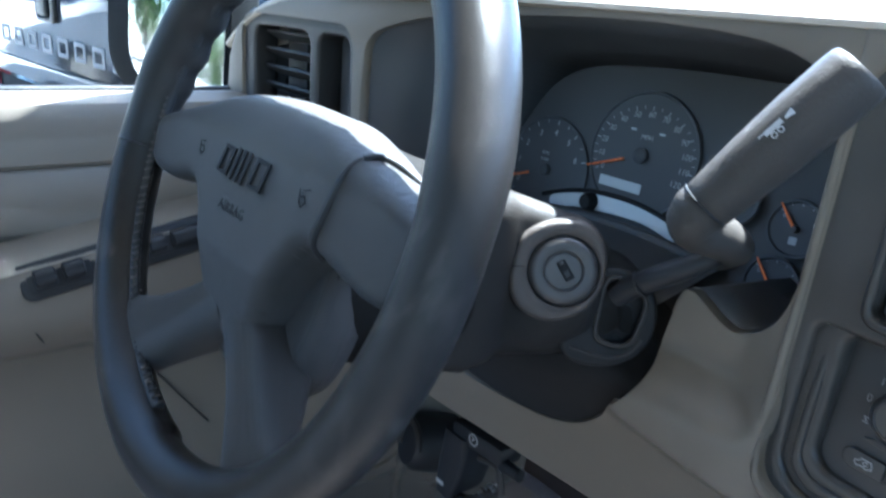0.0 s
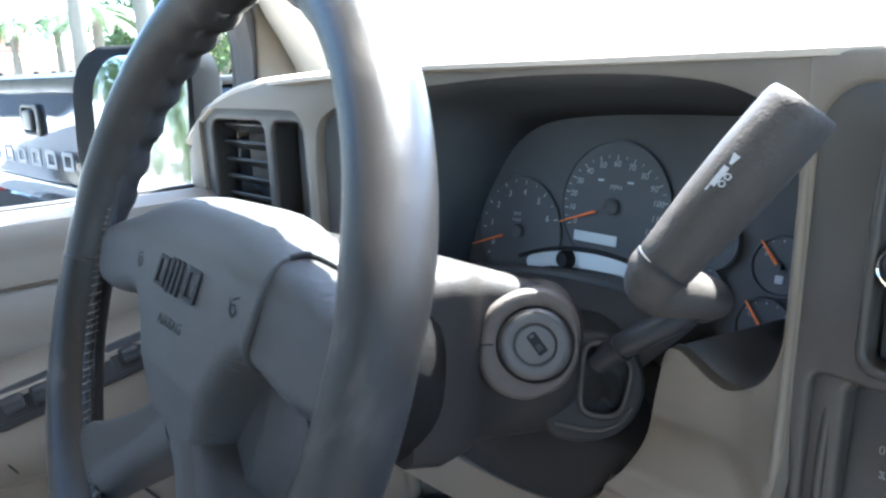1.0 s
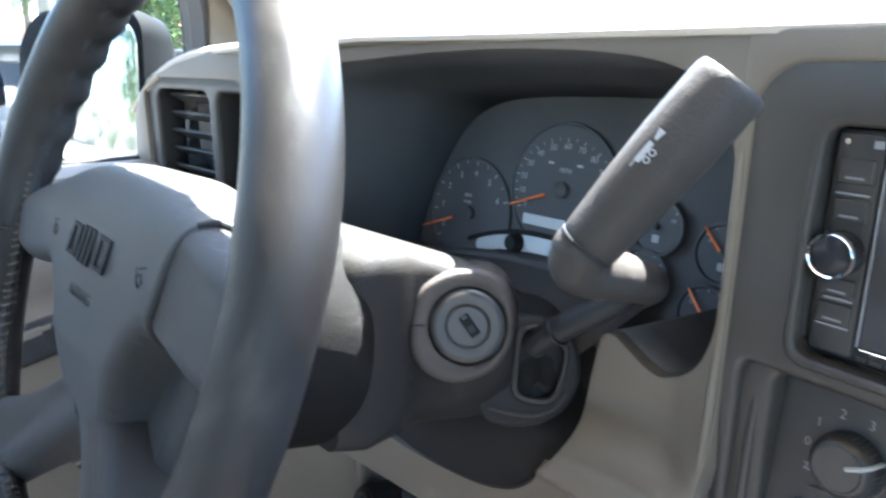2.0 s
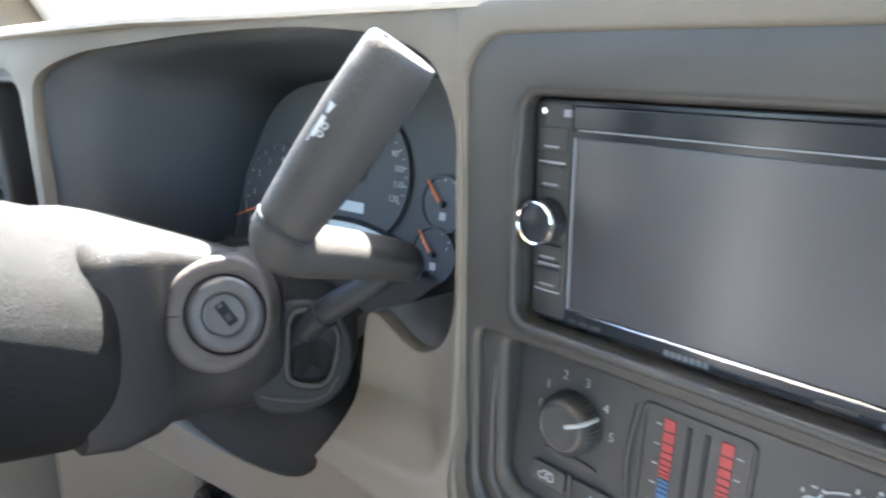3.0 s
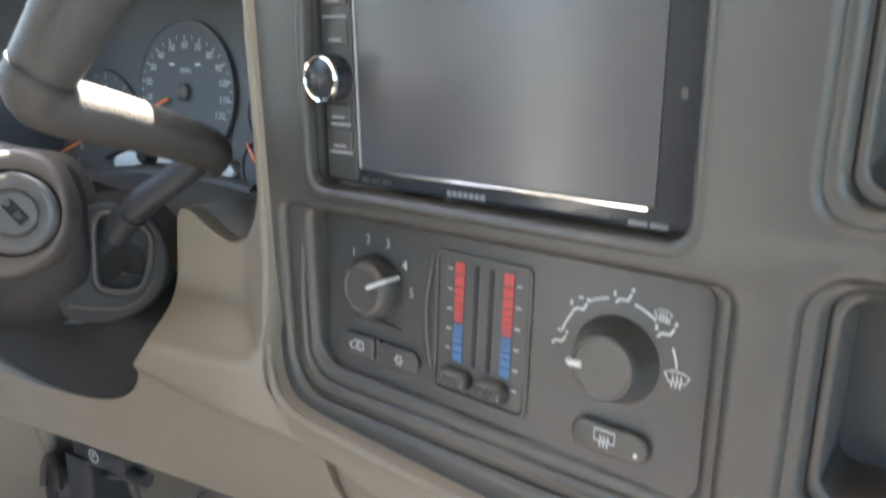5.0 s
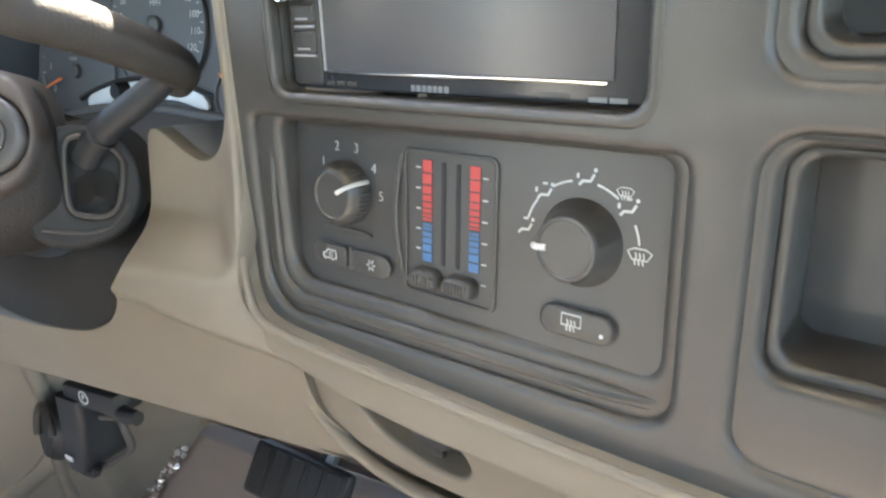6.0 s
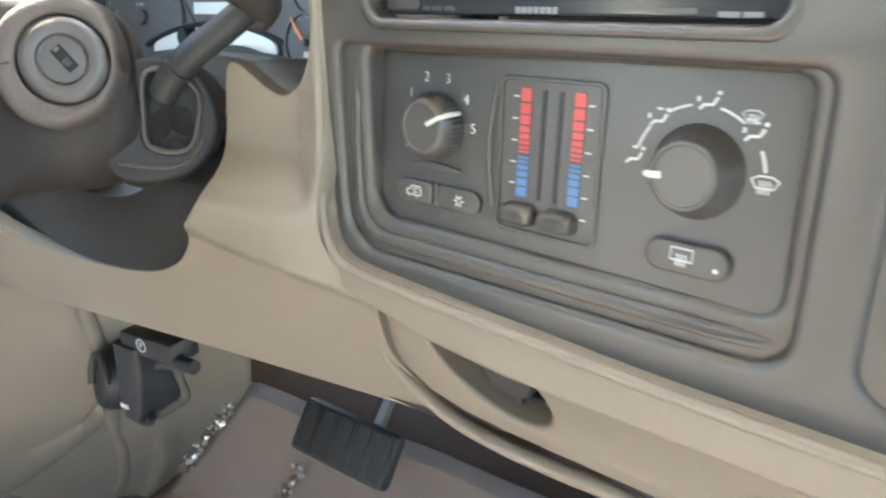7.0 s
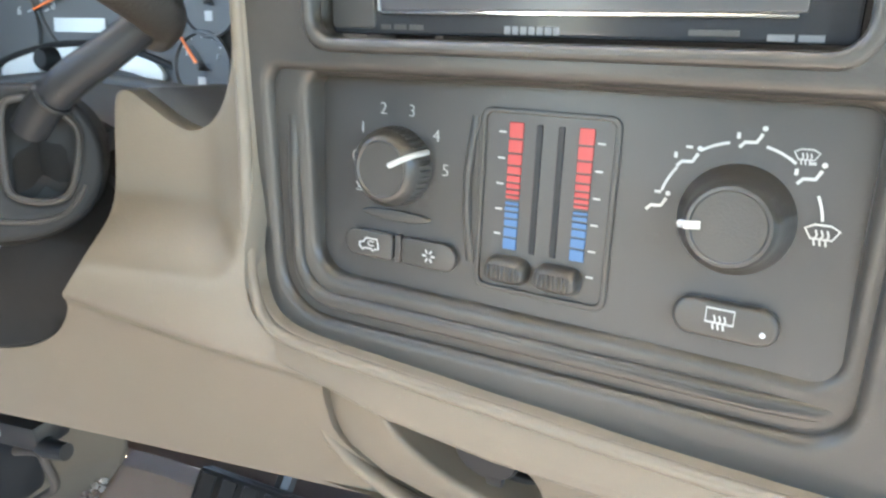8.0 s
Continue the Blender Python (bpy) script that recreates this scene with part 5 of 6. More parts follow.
    mk = part("mode_knob", lathe([(0, 0.0118), (0.0106, 0.0118), (0.0111, 0.0125), (0.0121, 0.0124), (0.0129, 0.0112), (0.0136, 0.0085), (0.0150, 0.0040), (0.0168, 0.0012), (0.0174, 0.0), (0, 0)], 60), CHAR, c, "charcoal mode knob", m=pose(KX, KY, 0))
    a = radians(184)
    part("pointer", tube([(0.0078 * math.cos(a), 0.0078 * math.sin(a), 0.0121), (0.0122 * math.cos(a), 0.0122 * math.sin(a), 0.0126), (0.0140 * math.cos(a), 0.0140 * math.sin(a), 0.0108)], 0.0013, 8), WHITE, mk, "white pointer")
    for lo, hi in ((164, 143), (122, 101), (76, 53), (26, 8)):
        part("arc", strip([(KX + 0.0238 * math.cos(radians(q)), KY + 0.0238 * math.sin(radians(q))) for q in np.linspace(lo, hi, 8)], 0.0008, 0.0003), WHITE, c)
    for x, y, nm in ((0.0480, -0.0230, "face"), (0.0560, -0.0080, "both"), (0.0735, -0.0005, "feet"), (0.0905, -0.0095, "mixed")):
        sy = part("mode_symbol", seat_symbol(), WHITE, c, m=pose(x, y, 0.0003))
        if nm != "feet":
            part("arrow", box(0.0020, 0.0008, 0.0004, at=(-0.0002, 0.0040, 0.0002)), WHITE, sy)
        if nm in ("feet", "both", "mixed"):
            part("arrow", box(0.0010, 0.0018, 0.0004, at=(-0.0040, 0.0012, 0.0002)), WHITE, sy)
    part("mode_symbol", screen_symbol(), WHITE, c, m=pose(0.0885, -0.0035, 0.0003) @ Matrix.Diagonal((0.8, 0.8, 1, 1)))
    part("mode_symbol", screen_symbol(), WHITE, c, m=pose(0.0958, -0.0255, 0.0003) @ Matrix.Diagonal((1.1, 1.1, 1, 1)))
    rd = part("rear_demist_button", plate(rrect(0.0575, -0.0630, 0.0895, -0.0505, 0.0060), (), 0.0, 0.0040, 0.0016, 3), CHAR, c)
    part("symbol", screen_symbol(False), WHITE, rd, m=pose(0.0722, -0.0560, 0.0042) @ Matrix.Diagonal((1.1, 1.1, 1, 1)))
    part("lamp", lathe([(0, 0.0006), (0.0008, 0.0004), (0.0009, 0), (0, 0)], 12), GREY_PRINT, rd, m=pose(0.0850, -0.0585, 0.0040))
    return c


KNURL = finish(box(0.0013, 0.0010, 0.0075, 0.0003, 1, rot=pose(0, 0, 0, 0, -6, 0)), "knurl", CHAR)
head_unit()
climate()


# ---- foot well ----
def foot_well():
    k = thing("kick_panel", "tan kick panel beside the driver's footwell", "kick panel", kind="structure")
    part("panel", box(0.03, 0.75, 0.60, 0.01, 2, at=(-0.865, 0.50, 0.87)), TAN_DOOR, k)

    def wall(u, z, lift=0.0):
        """A point of the angled kick wall: u along it from the carpet's edge, lift off its face."""
        x = along(((0.56, -0.776), (0.60, -0.745), (0.664, -0.695), (0.705, -0.664), (0.746, -0.632), (0.775, -0.610), (0.805, -0.585), (0.83, -0.566), (0.88, -0.560), (0.95, -0.555), (1.06, -0.550)), z)
        return Vector((x - 0.67 * u + 0.74 * lift, 0.47 - 0.74 * u - 0.67 * lift, z))

    def ridge(z):
        return along(((0.56, 0.060), (0.63, 0.051), (0.718, 0.065), (0.776, 0.091), (0.82, 0.125)), z)
    rows = []
    for z in np.linspace(1.07, 0.56, 42):
        fade = 1 - ease((z - 0.79) / 0.05)
        rows.append([wall(u, z, fade * (0.018 * math.exp(-((u - ridge(z)) / 0.011) ** 2) + 0.006 * ease((u - ridge(z)) / 0.02))) for u in np.linspace(0, 0.33, 60)])
    ob = part("kick_wall", loft(rows, False, False), TAN_DOOR, k, "tan ridged kick wall")
    ob.modifiers.new("thickness", "SOLIDIFY").thickness = 0.006
    # broad sill trim and the rounded edges that run down from it
    up = spline([wall(u, z, 0.010) for u, z in ((0.285, 0.762), (0.246, 0.770), (0.214, 0.785), (0.190, 0.815), (0.174, 0.845))], 6)
    dn = spline([wall(u, z, 0.010) for u, z in ((0.272, 0.640), (0.232, 0.682), (0.203, 0.720), (0.177, 0.762), (0.157, 0.800))], 6)
    out = Vector((0.74, -0.67, 0))
    part("sill_trim", loft([[a - out * 0.010, a, a + (c - a) * 0.12 + out * 0.006, a + (c - a) * 0.5 + out * 0.009, a + (c - a) * 0.88 + out * 0.006, c, c - out * 0.010] for a, c in zip(up, dn)]), TAN_DOOR, k, "tan sill trim", angle=60)
    part("trim_edge", tube(spline([wall(u, z, 0.008) for u, z in ((0.166, 0.850), (0.160, 0.815), (0.147, 0.780), (0.128, 0.740), (0.116, 0.708), (0.105, 0.665), (0.102, 0.633), (0.112, 0.585))], 5), 0.0085, 12), TAN_DOOR, k)
    part("trim_edge", tube(spline([wall(u, z, 0.006) for u, z in ((0.175, 0.975), (0.173, 0.950), (0.166, 0.905), (0.160, 0.880))], 5), 0.010, 12), TAN_DOOR, k)
    # carpeted toe board rising ahead of the pedals
    toe = []
    for z, y in ((0.800, 0.500), (0.795, 0.478), (0.785, 0.474), (0.72, 0.462), (0.66, 0.447), (0.62, 0.425), (0.600, 0.36)):
        x0 = wall(0, z).x - 0.004
        toe.append([(x0 + (0.30 - x0) * q, y + 0.003 * math.sin(q * 23 + z * 40), z) for q in np.linspace(0, 1, 50)])
    ob = part("toe_board", loft(toe, False, False), CARPET, k, "brown carpeted toe board")
    ob.modifiers.new("thickness", "SOLIDIFY").thickness = 0.008
    b = thing("parking_brake_release", "black parking brake release lever with printed symbol", "brake release", at=(-0.48, 0.30, 0.985))
    part("handle", box(0.078, 0.032, 0.022, 0.005, 2, at=(0.003, 0, 0.004), rot=pose(0, 0, 0, 0, -3, 0)), RUBBER, b)
    part("lever_tip", tube(spline([(0.030, -0.004, 0.004), (0.040, -0.008, -0.002), (0.052, -0.010, -0.001), (0.065, -0.010, 0.0)], 4), lambda q: 0.0085 - 0.002 * q, 12), RUBBER, b)
    part("symbol", strip([(0.0062 * math.cos(q), 0.0062 * math.sin(q)) for q in np.linspace(0, 2 * math.pi, 18, False)], 0.0014, closed=True), WHITE, b, m=pose(0.0, -0.0165, 0.007, 90, 0, 0))
    part("symbol_letter", lettering("P", 0.0085, 0.0002), WHITE, b, m=pose(0.0, -0.0168, 0.007, 90, 0, 0))
    part("bracket", loft([[(x * q + dx_, y, z) for x, y in rrect(-0.020, -0.02, 0.020, 0.03, 0.006, 4)] for q, dx_, z in ((0.9, -0.026, 0.0), (1.0, -0.027, -0.025), (0.95, -0.032, -0.050), (0.75, -0.036, -0.076), (0.6, -0.038, -0.084))]), RUBBER, b, angle=50)
    part("hook", tube(spline([(-0.055, -0.010, -0.078), (-0.040, -0.012, -0.088), (-0.020, -0.012, -0.086), (-0.014, -0.012, -0.078)], 5), 0.0045, 8), RUBBER, b)
    part("pivot", lathe([(0, 0.015), (0.030, 0.013), (0.036, 0.004), (0.038, -0.02), (0.038, -0.05), (0, -0.05)], 28), RUBBER, b, m=pose(-0.150, 0.03, -0.098, 78, 0, -18))
    part("pivot_ring", tube([(0.030 * math.cos(q), 0.030 * math.sin(q), 0.0) for q in np.linspace(0.3, 3.6, 24)], 0.0045, 8), COLUMN, b, m=pose(-0.140, 0.01, -0.090, 78, 0, -18))
    part("cable_loop", tube(spline([(0.0, -0.004, -0.020), (0.026, -0.004, -0.014), (0.032, -0.004, -0.026), (0.036, -0.004, -0.043), (0.012, -0.004, -0.063), (-0.014, -0.004, -0.081), (-0.036, -0.004, -0.084)], 4), 0.0038, 10), COLUMN, b, "brown-grey bent release loop")
    part("tag", box(0.012, 0.001, 0.005, at=(-0.040, -0.022, -0.068)), WHITE, b)
    p = thing("brake_pedal", "black rubber brake pedal", "pedal", at=(-0.375, 0.43, 0.832))
    part("pad", box(0.128, 0.022, 0.060, 0.007, 2, rot=pose(0, 0, 0, -35, 4, 0)), RUBBER, p)
    part("pedal_arm", tube(spline([(0.02, 0.015, 0.0), (0.03, 0.10, 0.12), (0.03, 0.16, 0.30)], 5), 0.010, 8), BLACKMETAL, p)
    for x in (-0.048, -0.024, 0.0, 0.024, 0.048):
        part("tread", box(0.017, 0.0018, 0.050, 0.0008, 1), RUBBER, p, m=pose(0, 0, 0, -35, 4, 0) @ Matrix.Translation((x, -0.0115, 0)))
    # frayed shiny insulation edge on the carpet
    random.seed(7)
    f = thing("torn_insulation", "crumpled silvery insulation strip along the carpet edge", "insulation", at=(-0.62, 0.45, 0.74))
    for i in range(120):
        if i < 84:
            t = i / 83
            place = Vector((0.021 - 0.112 * t, 0.012 - 0.016 * t, 0.050 - 0.145 * t))
        else:
            t = (i - 84) / 35
            place = Vector((0.138 - 0.046 * t, 0.008 - 0.012 * t, 0.002 - 0.085 * t))
        b2 = bmesh.new()
        bmesh.ops.create_icosphere(b2, subdivisions=1, radius=random.uniform(0.0022, 0.0055))
        for v in b2.verts:
            v.co *= random.uniform(0.5, 1.4)
        place += Vector((random.gauss(0, 0.004), random.uniform(-0.008, 0.0), random.gauss(0, 0.004)))
        part("flake", b2, FOIL if i % 3 == 0 else CARPET, f, m=pose(*place, *[random.uniform(0, 180) for _ in range(3)]), smooth=False)


foot_well()


# ---- outside the windows ----
LEAF = mat("palm_leaf", (0.16, 0.20, 0.045), 0.45, vary=0.35, vscale=3)
LEAF_DARK = mat("dark_leaf", (0.06, 0.10, 0.03), 0.5, vary=0.4, vscale=3)
BARK = mat("palm_bark", (0.20, 0.18, 0.14), 0.9, vary=0.2, vscale=8, bump=0.6, bscale=40)
STUCCO = mat("tan_stucco", (0.40, 0.28, 0.20), 0.9, vary=0.08, vscale=2)
ROOF = mat("terracotta", (0.42, 0.20, 0.13), 0.8, vary=0.2, vscale=6)
WHITEPAINT = mat("white_car_paint", (0.75, 0.76, 0.77), 0.12, 0.5, vary=0.03, coat=0.6)
DARKGLASS = mat("tinted_car_glass", (0.015, 0.018, 0.02), 0.05, 0.6, vary=0.05)
TAILRED = mat("tail_lamp_red", (0.55, 0.02, 0.02), 0.15, 0.5, vary=0.05)
BLUEPAINT = mat("blue_grey_car_paint", (0.10, 0.16, 0.20), 0.12, 0.5, vary=0.03, coat=0.6)


def ground():
    g = thing("ground", "sunlit grey car park paving", "ground", kind="structure")
    b = bmesh.new()
    bmesh.ops.create_grid(b, x_segments=12, y_segments=12, size=600)
    part("paving", b, ASPHALT, g)


FLANK = mat("glossy_dark_paint", (0.016, 0.018, 0.021), 0.05, 0.5, vary=0.2, vscale=2.5, coat=0.0)


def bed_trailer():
    """A dark pickup's bed in the next bay, its tailgate towards the driver's window; cab left out, trailer frame made
    up.
    """
    t = thing("cabless_pickup_bed", "glossy dark pickup with its cab left out, on a made-up trailer frame, tailgate closed", "trailer", m=pose(-3.17, 0.475, 0, 0, 0, 7))
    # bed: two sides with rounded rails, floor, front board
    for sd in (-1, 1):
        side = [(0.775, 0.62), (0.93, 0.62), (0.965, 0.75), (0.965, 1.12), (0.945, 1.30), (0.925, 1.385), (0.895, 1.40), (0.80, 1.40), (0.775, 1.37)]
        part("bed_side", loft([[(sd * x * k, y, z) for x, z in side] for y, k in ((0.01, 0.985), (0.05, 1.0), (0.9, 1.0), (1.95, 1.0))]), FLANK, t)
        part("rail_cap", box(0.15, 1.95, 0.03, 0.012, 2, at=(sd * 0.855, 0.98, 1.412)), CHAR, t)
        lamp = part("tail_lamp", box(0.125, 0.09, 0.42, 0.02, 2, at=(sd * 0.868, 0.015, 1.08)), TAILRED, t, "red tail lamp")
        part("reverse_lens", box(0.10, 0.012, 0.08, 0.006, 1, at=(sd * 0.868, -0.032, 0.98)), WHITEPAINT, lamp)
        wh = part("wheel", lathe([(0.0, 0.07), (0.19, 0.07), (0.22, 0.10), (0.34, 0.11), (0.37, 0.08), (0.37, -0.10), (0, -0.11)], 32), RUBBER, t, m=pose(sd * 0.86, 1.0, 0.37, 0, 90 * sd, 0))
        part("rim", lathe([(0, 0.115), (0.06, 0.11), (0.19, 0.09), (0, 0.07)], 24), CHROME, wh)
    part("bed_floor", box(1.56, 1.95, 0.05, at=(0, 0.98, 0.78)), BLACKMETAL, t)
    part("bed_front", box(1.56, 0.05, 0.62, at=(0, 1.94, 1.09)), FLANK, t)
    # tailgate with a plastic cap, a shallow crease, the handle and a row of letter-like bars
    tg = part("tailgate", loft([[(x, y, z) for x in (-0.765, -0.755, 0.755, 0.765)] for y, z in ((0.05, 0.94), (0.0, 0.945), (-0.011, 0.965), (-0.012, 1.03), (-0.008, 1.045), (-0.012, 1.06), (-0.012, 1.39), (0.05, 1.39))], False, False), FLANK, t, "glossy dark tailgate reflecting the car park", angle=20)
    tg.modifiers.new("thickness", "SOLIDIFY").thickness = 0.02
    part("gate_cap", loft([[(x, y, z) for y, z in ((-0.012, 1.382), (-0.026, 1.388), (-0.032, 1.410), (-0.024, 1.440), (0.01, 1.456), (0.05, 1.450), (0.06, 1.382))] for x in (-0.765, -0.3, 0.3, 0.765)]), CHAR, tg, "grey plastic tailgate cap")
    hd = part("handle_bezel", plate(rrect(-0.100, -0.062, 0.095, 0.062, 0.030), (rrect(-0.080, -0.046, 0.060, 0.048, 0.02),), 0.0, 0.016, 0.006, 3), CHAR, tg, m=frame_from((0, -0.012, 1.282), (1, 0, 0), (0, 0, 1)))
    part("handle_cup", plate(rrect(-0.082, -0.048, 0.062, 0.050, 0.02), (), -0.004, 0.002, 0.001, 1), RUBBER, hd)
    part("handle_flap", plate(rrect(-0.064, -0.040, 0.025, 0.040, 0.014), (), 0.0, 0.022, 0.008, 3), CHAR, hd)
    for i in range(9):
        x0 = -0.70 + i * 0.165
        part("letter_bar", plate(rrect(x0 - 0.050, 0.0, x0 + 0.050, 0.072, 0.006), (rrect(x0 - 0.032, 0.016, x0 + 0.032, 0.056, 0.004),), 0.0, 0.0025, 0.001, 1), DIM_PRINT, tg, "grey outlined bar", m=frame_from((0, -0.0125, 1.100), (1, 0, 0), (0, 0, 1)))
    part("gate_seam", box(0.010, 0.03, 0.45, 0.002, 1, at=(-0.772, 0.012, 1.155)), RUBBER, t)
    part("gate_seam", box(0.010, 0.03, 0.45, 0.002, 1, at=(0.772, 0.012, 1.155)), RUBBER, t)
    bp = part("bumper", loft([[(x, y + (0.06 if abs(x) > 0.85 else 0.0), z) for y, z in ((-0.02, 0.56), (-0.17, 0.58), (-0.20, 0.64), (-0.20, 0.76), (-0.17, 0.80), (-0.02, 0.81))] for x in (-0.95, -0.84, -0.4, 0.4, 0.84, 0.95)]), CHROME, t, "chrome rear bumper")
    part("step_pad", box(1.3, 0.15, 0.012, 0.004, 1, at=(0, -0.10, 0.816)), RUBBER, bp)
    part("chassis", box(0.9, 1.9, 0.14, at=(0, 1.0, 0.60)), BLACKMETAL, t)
    # Made-up drawbar and leg where the pickup's cab is left out.
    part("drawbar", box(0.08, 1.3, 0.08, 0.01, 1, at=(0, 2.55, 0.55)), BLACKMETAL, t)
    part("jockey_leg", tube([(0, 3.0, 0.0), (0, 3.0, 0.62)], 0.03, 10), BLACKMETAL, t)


def mirror():
    """The driver's door mirror on its arm."""
    m = thing("side_mirror", "black door mirror with clear glass on the driver's door", "door mirror", m=frame_from((-1.095, 0.195, 1.372), (0.93, 0.36, 0), (0, 0, 1)) @ pose(0, 0, 0, -4, 0, 0) @ Matrix.Diagonal((0.92, 0.92, 0.92, 1)))
    out = rrect(-0.140, -0.132, 0.135, 0.112, (0.085, 0.03, 0.04, 0.085), 10)
    rings = [[(x * k, y * k, z) for x, y in out] for k, z in ((0.94, 0.004), (1.0, 0.0), (1.0, -0.02), (0.94, -0.06), (0.72, -0.095), (0.4, -0.105))]
    part("housing", loft(rings), INK, m, "black mirror housing", angle=60)
    part("mirror_glass", plate(rrect(-0.082, -0.112, 0.128, 0.096, (0.064, 0.024, 0.034, 0.072), 10), (), 0.0, 0.0062, 0.001), MIRROR, m, "mirror glass")
    part("arm", tube(spline([(0.10, -0.07, -0.03), (0.16, -0.085, -0.02), (0.235, -0.10, -0.01)], 5), 0.026, 12, squash=0.8), RUBBER, m)
    part("base", box(0.03, 0.12, 0.09, 0.012, 2, at=(0.245, -0.08, -0.02)), RUBBER, m)


def palm(x, y, h, r, lean, green, fronds, flen, seed, label):
    """A palm: tapered ringed trunk and arching fronds of many narrow leaflets."""
    random.seed(seed)
    t = thing("palm_tree", label, "palm tree", at=(x, y, 0), group="palm trees")
    path = spline([(0, 0, 0), (lean * 0.2, 0, h * 0.35), (lean * 0.6, 0, h * 0.7), (lean, 0, h)], 8)
    part("trunk", tube(path, lambda k: r * (1.25 - 0.5 * k) * (1 + 0.03 * math.sin(k * 160)), 14), BARK, t)
    top = path[-1]
    b = bmesh.new()
    for i in range(fronds):
        az = 2 * math.pi * i / fronds + random.uniform(-0.2, 0.2)
        up = random.uniform(0.1, 1.1)
        d = Vector((math.cos(az), math.sin(az), 0))
        pts = [top + d * flen * k * (0.95) + Vector((0, 0, flen * (up * k - (0.55 + up * 0.75) * k * k))) for k in np.linspace(0, 1, 12)]
        for j in range(1, 12):
            p, q = pts[j - 1], pts[j]
            tdir = (q - p).normalized()
            side = tdir.cross(Vector((0, 0, 1))).normalized()
            for s in (-1, 1):
                for u in (0.0, 0.33, 0.66):
                    ln = flen * 0.30 * math.sin(math.pi * min(0.96, (j + u) / 12.5)) * random.uniform(0.8, 1.1)
                    o = p.lerp(q, u)
                    tip = o + (side * s * 0.8 + tdir * 0.5 + Vector((0, 0, -0.45))).normalized() * ln
                    w = tdir * flen * 0.018
                    b.faces.new([b.verts.new(o - w), b.verts.new(o + w), b.verts.new(tip)])
            b.faces.new([b.verts.new(p - side * 0.015), b.verts.new(p + side * 0.015), b.verts.new(q + side * 0.015), b.verts.new(q - side * 0.015)])
    part("crown", b, green, t, smooth=False)


def leafy(name, label, cat, x, y, w, d, z0, h, n, size, seed, trunk=0.0):
    """A hedge or broad tree: many small leaves round uneven clumps."""
    random.seed(seed)
    t = thing(name, label, cat, at=(x, y, 0), group=cat + "s")
    if trunk:
        part("trunk", tube(spline([(0, 0, 0), (0.1, 0.05, z0 * 0.6), (0, 0, z0 + h * 0.4)], 5), lambda k: trunk * (1 - 0.6 * k), 10), BARK, t)
        for k in range(5):
            a = k * 1.3
            part("limb", tube(spline([(0, 0, z0 * 0.7), (math.cos(a) * w * 0.2, math.sin(a) * d * 0.2, z0 + h * 0.2), (math.cos(a) * w * 0.36, math.sin(a) * d * 0.36, z0 + h * 0.55)], 4), lambda k: trunk * 0.4 * (1 - 0.7 * k), 7), BARK, t)
    clumps = [(random.uniform(-0.5, 0.5) * w, random.uniform(-0.5, 0.5) * d, z0 + random.uniform(0.15, 0.9) * h, random.uniform(0.12, 0.26) * min(w, h * 1.6)) for _ in range(max(6, n // 220))]
    V, F = [], []
    for i in range(n):
        cx, cy, cz, cr = clumps[i % len(clumps)]
        v = Vector((random.gauss(0, 1), random.gauss(0, 1), random.gauss(0, 0.8))).normalized() * cr * random.uniform(0.6, 1.05)
        p = Vector((cx, cy, max(0.05, cz))) + v
        a = Vector((random.gauss(0, 1), random.gauss(0, 1), random.gauss(0, 1))).normalized()
        c = a.orthogonal().normalized()
        k = len(V)
        s = size * random.uniform(0.6, 1.3)
        V += [p - a * s, p + c * s * 0.45, p + a * s, p - c * s * 0.45]
        F.append((k, k + 1, k + 2, k + 3))
    me = bpy.data.meshes.new("crown")
    me.from_pydata([v[:] for v in V], [], F)
    part("crown", me, LEAF_DARK, t)


def building():
    b = thing("building", "tan stucco building with arched openings and terracotta roof", "building", m=pose(-95, 22.0, 0, 0, 0, 6))
    W = 60.0
    holes = []
    for k in range(30):
        x0 = -W / 2 + 1.0 + k * 1.95
        holes.append([(x0, 0.1), (x0 + 1.05, 0.1), (x0 + 1.05, 2.0)] + [(x0 + 0.525 + 0.525 * math.cos(q), 2.0 + 0.525 * math.sin(q)) for q in np.linspace(0.15, math.pi - 0.15, 7)] + [(x0, 2.0)])
    mw = frame_from((0, 0, 0), (0, 1, 0), (0, 0, 1))
    part("wall", plate(((-W / 2, 0), (W / 2, 0), (W / 2, 4.0), (-W / 2, 4.0)), holes, -0.4, 0.0, 0.02, 1), STUCCO, b, m=mw)
    part("rear_wall", box(0.3, W, 3.8, at=(-2.4, 0, 1.9)), DARKGLASS, b)
    part("roof", loft([[(0.9, -W / 2 - 0.6, 4.0), (0.9, W / 2 + 0.6, 4.0), (0.9, W / 2 + 0.6, 4.2), (0.9, -W / 2 - 0.6, 4.2)], [(-4.5, -W / 2 + 1, 5.2), (-4.5, W / 2 - 1, 5.2), (-4.5, W / 2 - 1, 5.4), (-4.5, -W / 2 + 1, 5.4)]]), ROOF, b)
    up = part("upper_wall", box(8, 12, 4.0, at=(-6, -9, 5.2)), STUCCO, b)
    for k in range(4):
        part("upper_window", box(0.1, 1.1, 1.3, at=(-1.97, -13.2 + k * 2.8, 6.1)), DARKGLASS, up)
    part("upper_roof", loft([[(-1.2, -15.8, 7.2), (-1.2, -2.2, 7.2), (-10.8, -2.2, 7.2), (-10.8, -15.8, 7.2)], [(-5, -11, 8.5), (-5, -7, 8.5), (-7, -7, 8.5), (-7, -11, 8.5)]]), ROOF, b)


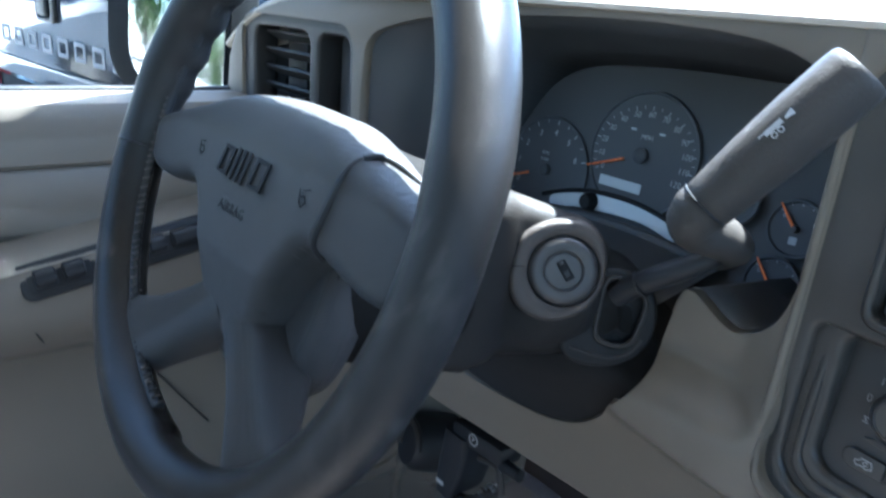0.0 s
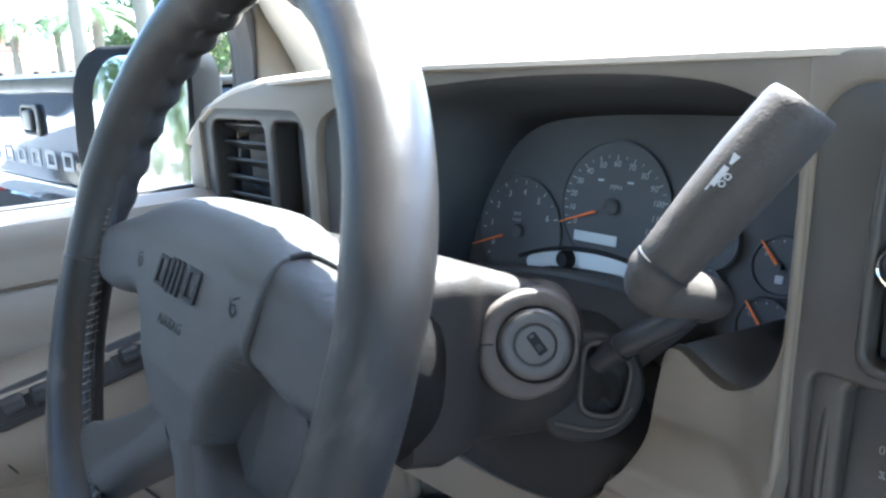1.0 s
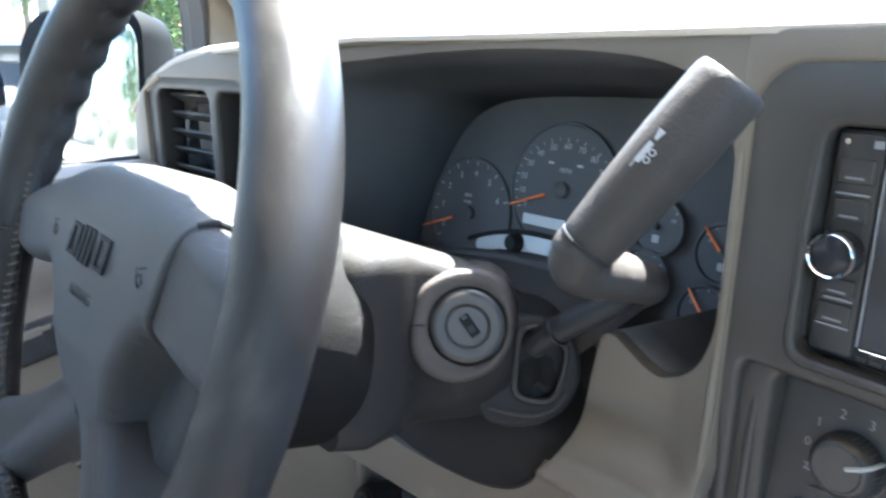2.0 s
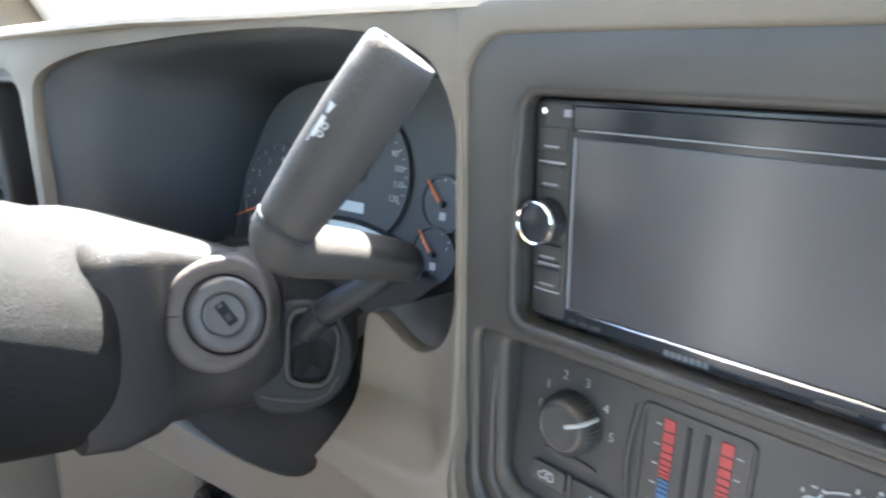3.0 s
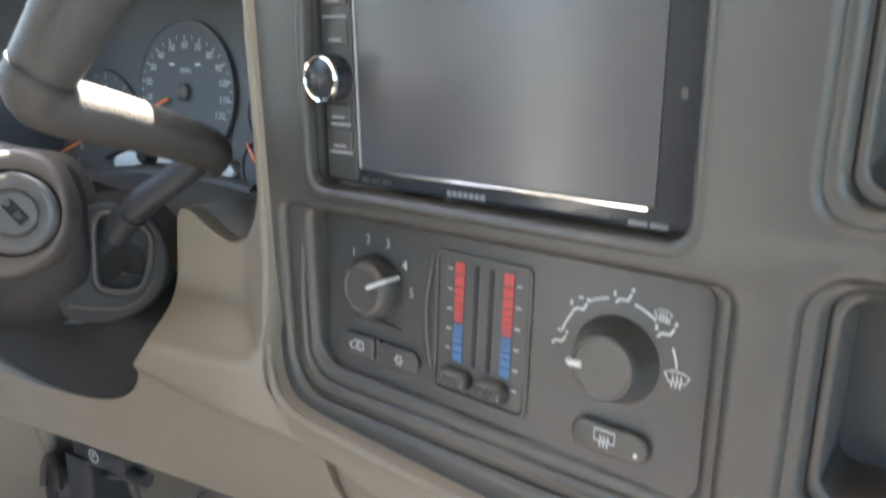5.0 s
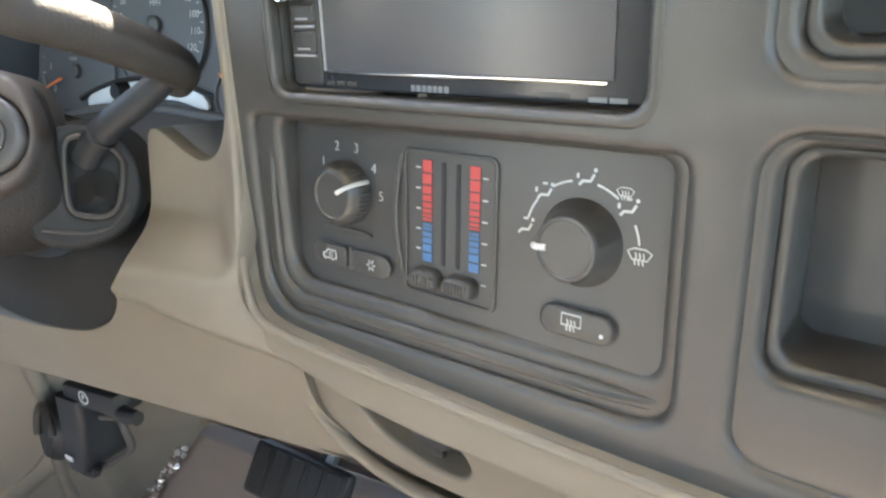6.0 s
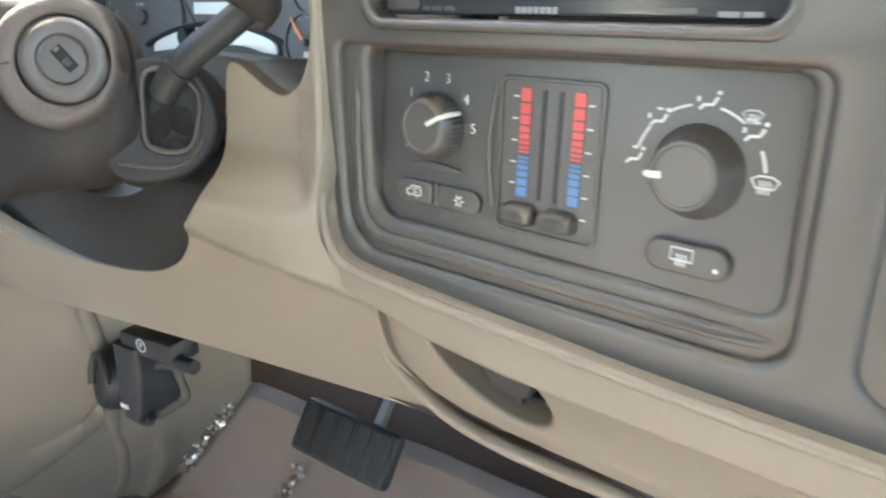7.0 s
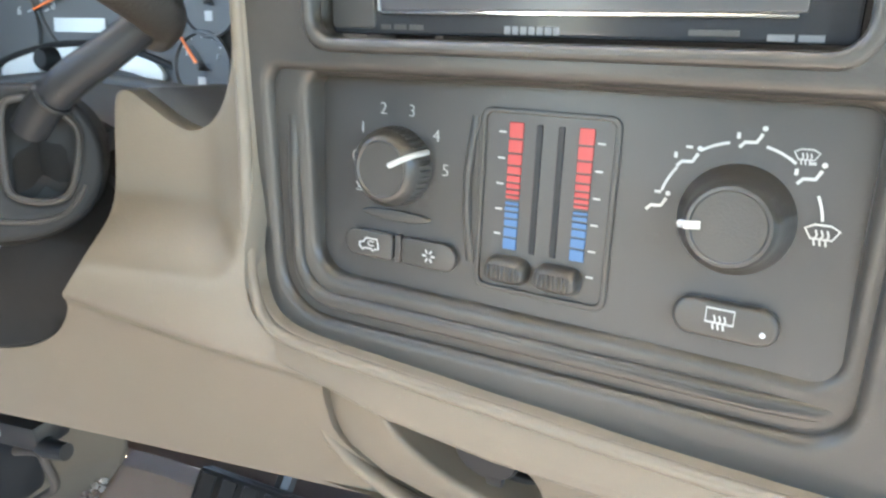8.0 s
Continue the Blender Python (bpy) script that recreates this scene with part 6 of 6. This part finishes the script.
def car(x, y, yaw, paint, label):
    """A parked saloon car."""
    c = thing("parked_car", label, "car", m=pose(x, y, 0, 0, 0, yaw), group="parked cars")
    prof = [(-2.25, 0.45), (-2.25, 0.80), (-2.15, 0.95), (-1.65, 1.02), (-0.95, 1.40), (-0.35, 1.47), (0.35, 1.43), (1.05, 1.00), (1.95, 0.86), (2.25, 0.70), (2.28, 0.45), (2.1, 0.25), (-2.1, 0.25)]
    rings = []
    for yy, kz, kx in ((-0.86, 0.0, 0.96), (-0.88, 0.2, 0.98), (-0.84, 0.55, 1.0), (-0.62, 1.0, 1.0), (0.62, 1.0, 1.0), (0.84, 0.55, 1.0), (0.88, 0.2, 0.98), (0.86, 0.0, 0.96)):
        rings.append([(px * kx, yy * (1.0 if pz < 1.0 else 0.86), pz if pz < 0.98 else 0.90 + (pz - 0.90) * max(kz, 0.08)) for px, pz in prof])
    part("body", loft(rings), paint, c)
    for s in (-1, 1):
        part("side_glass", box(1.75, 0.03, 0.30, 0.01, 1, at=(-0.25, s * 0.70, 1.19), rot=pose(0, 0, 0, s * 22, 0, 0)), DARKGLASS, c)
        for wx in (-1.4, 1.4):
            wl = part("wheel", lathe([(0, 0.08), (0.20, 0.08), (0.22, 0.10), (0.30, 0.10), (0.32, 0.07), (0.32, -0.1), (0, -0.1)], 28), RUBBER, c, m=pose(wx, s * 0.80, 0.32, -90 * s, 0, 0))
            part("rim", lathe([(0, 0.095), (0.06, 0.095), (0.19, 0.08), (0, 0.07)], 20), CHROME, wl)
    part("windshield", box(0.03, 1.20, 0.72, 0.01, 1, at=(0.70, 0, 1.225), rot=pose(0, 0, 0, 0, -58, 0)), DARKGLASS, c)
    part("rear_glass", box(0.03, 1.15, 0.70, 0.01, 1, at=(-1.30, 0, 1.225), rot=pose(0, 0, 0, 0, 61, 0)), DARKGLASS, c)
    for s in (-1, 1):
        part("headlight", box(0.10, 0.35, 0.12, 0.03, 2, at=(2.18, s * 0.62, 0.70)), CHROME, c)
        part("tail_lamp", box(0.06, 0.32, 0.14, 0.02, 2, at=(-2.22, s * 0.64, 0.82)), TAILRED, c)


def wiper():
    w = thing("wiper", "black windshield wiper arm near the pillar", "wiper", at=(-0.74, 0.40, 1.44))
    part("arm", tube(spline([(0.012, -0.006, -0.02), (-0.02, 0.008, 0.004), (-0.075, 0.024, 0.026), (-0.14, 0.050, 0.062)], 5), lambda k: 0.0055 + 0.0015 * k, 8, squash=0.6), RUBBER, w)
    part("blade", box(0.10, 0.006, 0.010, 0.002, 1, at=(-0.085, 0.033, 0.043), rot=pose(0, 0, 0, 0, 27, -22)), RUBBER, w)


def bonnet():
    """The truck's own bonnet and wing ahead of the glass."""
    b = thing("bonnet", "pale sunlit truck bonnet ahead of the windshield", "bonnet", kind="structure")
    part("bonnet_panel", loft([[(x, y, zz - 0.10 * (abs(x) / 0.9) ** 4) for x in np.linspace(-0.9, 0.9, 15)] for y, zz in ((0.95, 1.30), (1.2, 1.31), (1.7, 1.27), (2.1, 1.20), (2.2, 1.05), (2.2, 0.5))], False, False), WHITEPAINT, b)
    part("cowl", box(1.7, 0.16, 0.02, 0.004, 1, at=(0, 0.93, 1.315)), RUBBER, b)


ground()
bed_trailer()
mirror()
building()
palm(-8.2, 1.95, 4.2, 0.075, 0.15, LEAF, 9, 1.7, 3, "young palm with yellow-green drooping fronds")
palm(-9.5, 3.15, 5.2, 0.12, -0.5, LEAF, 10, 2.0, 5, "leaning palm with smooth green-tan trunk")
palm(-30, 5.3, 3.4, 0.13, 0.1, LEAF_DARK, 14, 1.6, 9, "small dark palm before the building")
palm(-30, 6.8, 3.6, 0.13, -0.1, LEAF_DARK, 14, 1.6, 11, "small dark palm before the building")
palm(-20, 5.4, 3.0, 0.15, 0.2, LEAF_DARK, 14, 1.6, 13, "small dark palm before the building")
leafy("broad_tree", "dark green broad-leaved tree beyond the car park", "tree", -26, 8.6, 3.2, 3.2, 1.6, 2.6, 5000, 0.10, 17, 0.16)
leafy("broad_tree", "dark green broad-leaved tree beyond the car park", "tree", -24, 10.5, 5, 5, 1.5, 4.0, 6000, 0.13, 19, 0.18)
for i, (hx, hy) in enumerate(((-15.0, -5.0), (-19.0, -9.5), (-14.0, -12.0), (-13.6, -16.4), (-6.0, -19.0), (1.0, -20.0), (8.0, -18.0))):
    leafy("broad_tree", "dark green broad-leaved tree behind the trucks", "tree", hx, hy, 6, 6, 1.4, 4.2, 6000, 0.15, 30 + i, 0.2)
leafy("hedge", "low clipped green hedge along the kerb", "hedge", -10.2, 0.5, 1.2, 12.0, 0.0, 0.9, 7000, 0.06, 40)
leafy("hedge", "tall loose green hedge behind the trucks", "hedge", -9.0, -18.0, 9.0, 1.6, 0.0, 2.3, 9000, 0.09, 42)
leafy("hedge", "low clipped green hedge along the kerb", "hedge", 0.0, 9.5, 16.0, 1.2, 0.0, 1.0, 8000, 0.07, 41)
car(9.5, -0.6, 80, WHITEPAINT, "white saloon car parked across the lane")
car(-7.6, -1.9, 62, WHITEPAINT, "white saloon car parked beyond the pickup bed")
car(2.0, 13.5, 5, WHITEPAINT, "white saloon car parked ahead of the truck")
car(-4.2, 13.0, 8, BLUEPAINT, "blue-grey saloon car parked ahead of the truck")
wiper()
bonnet()
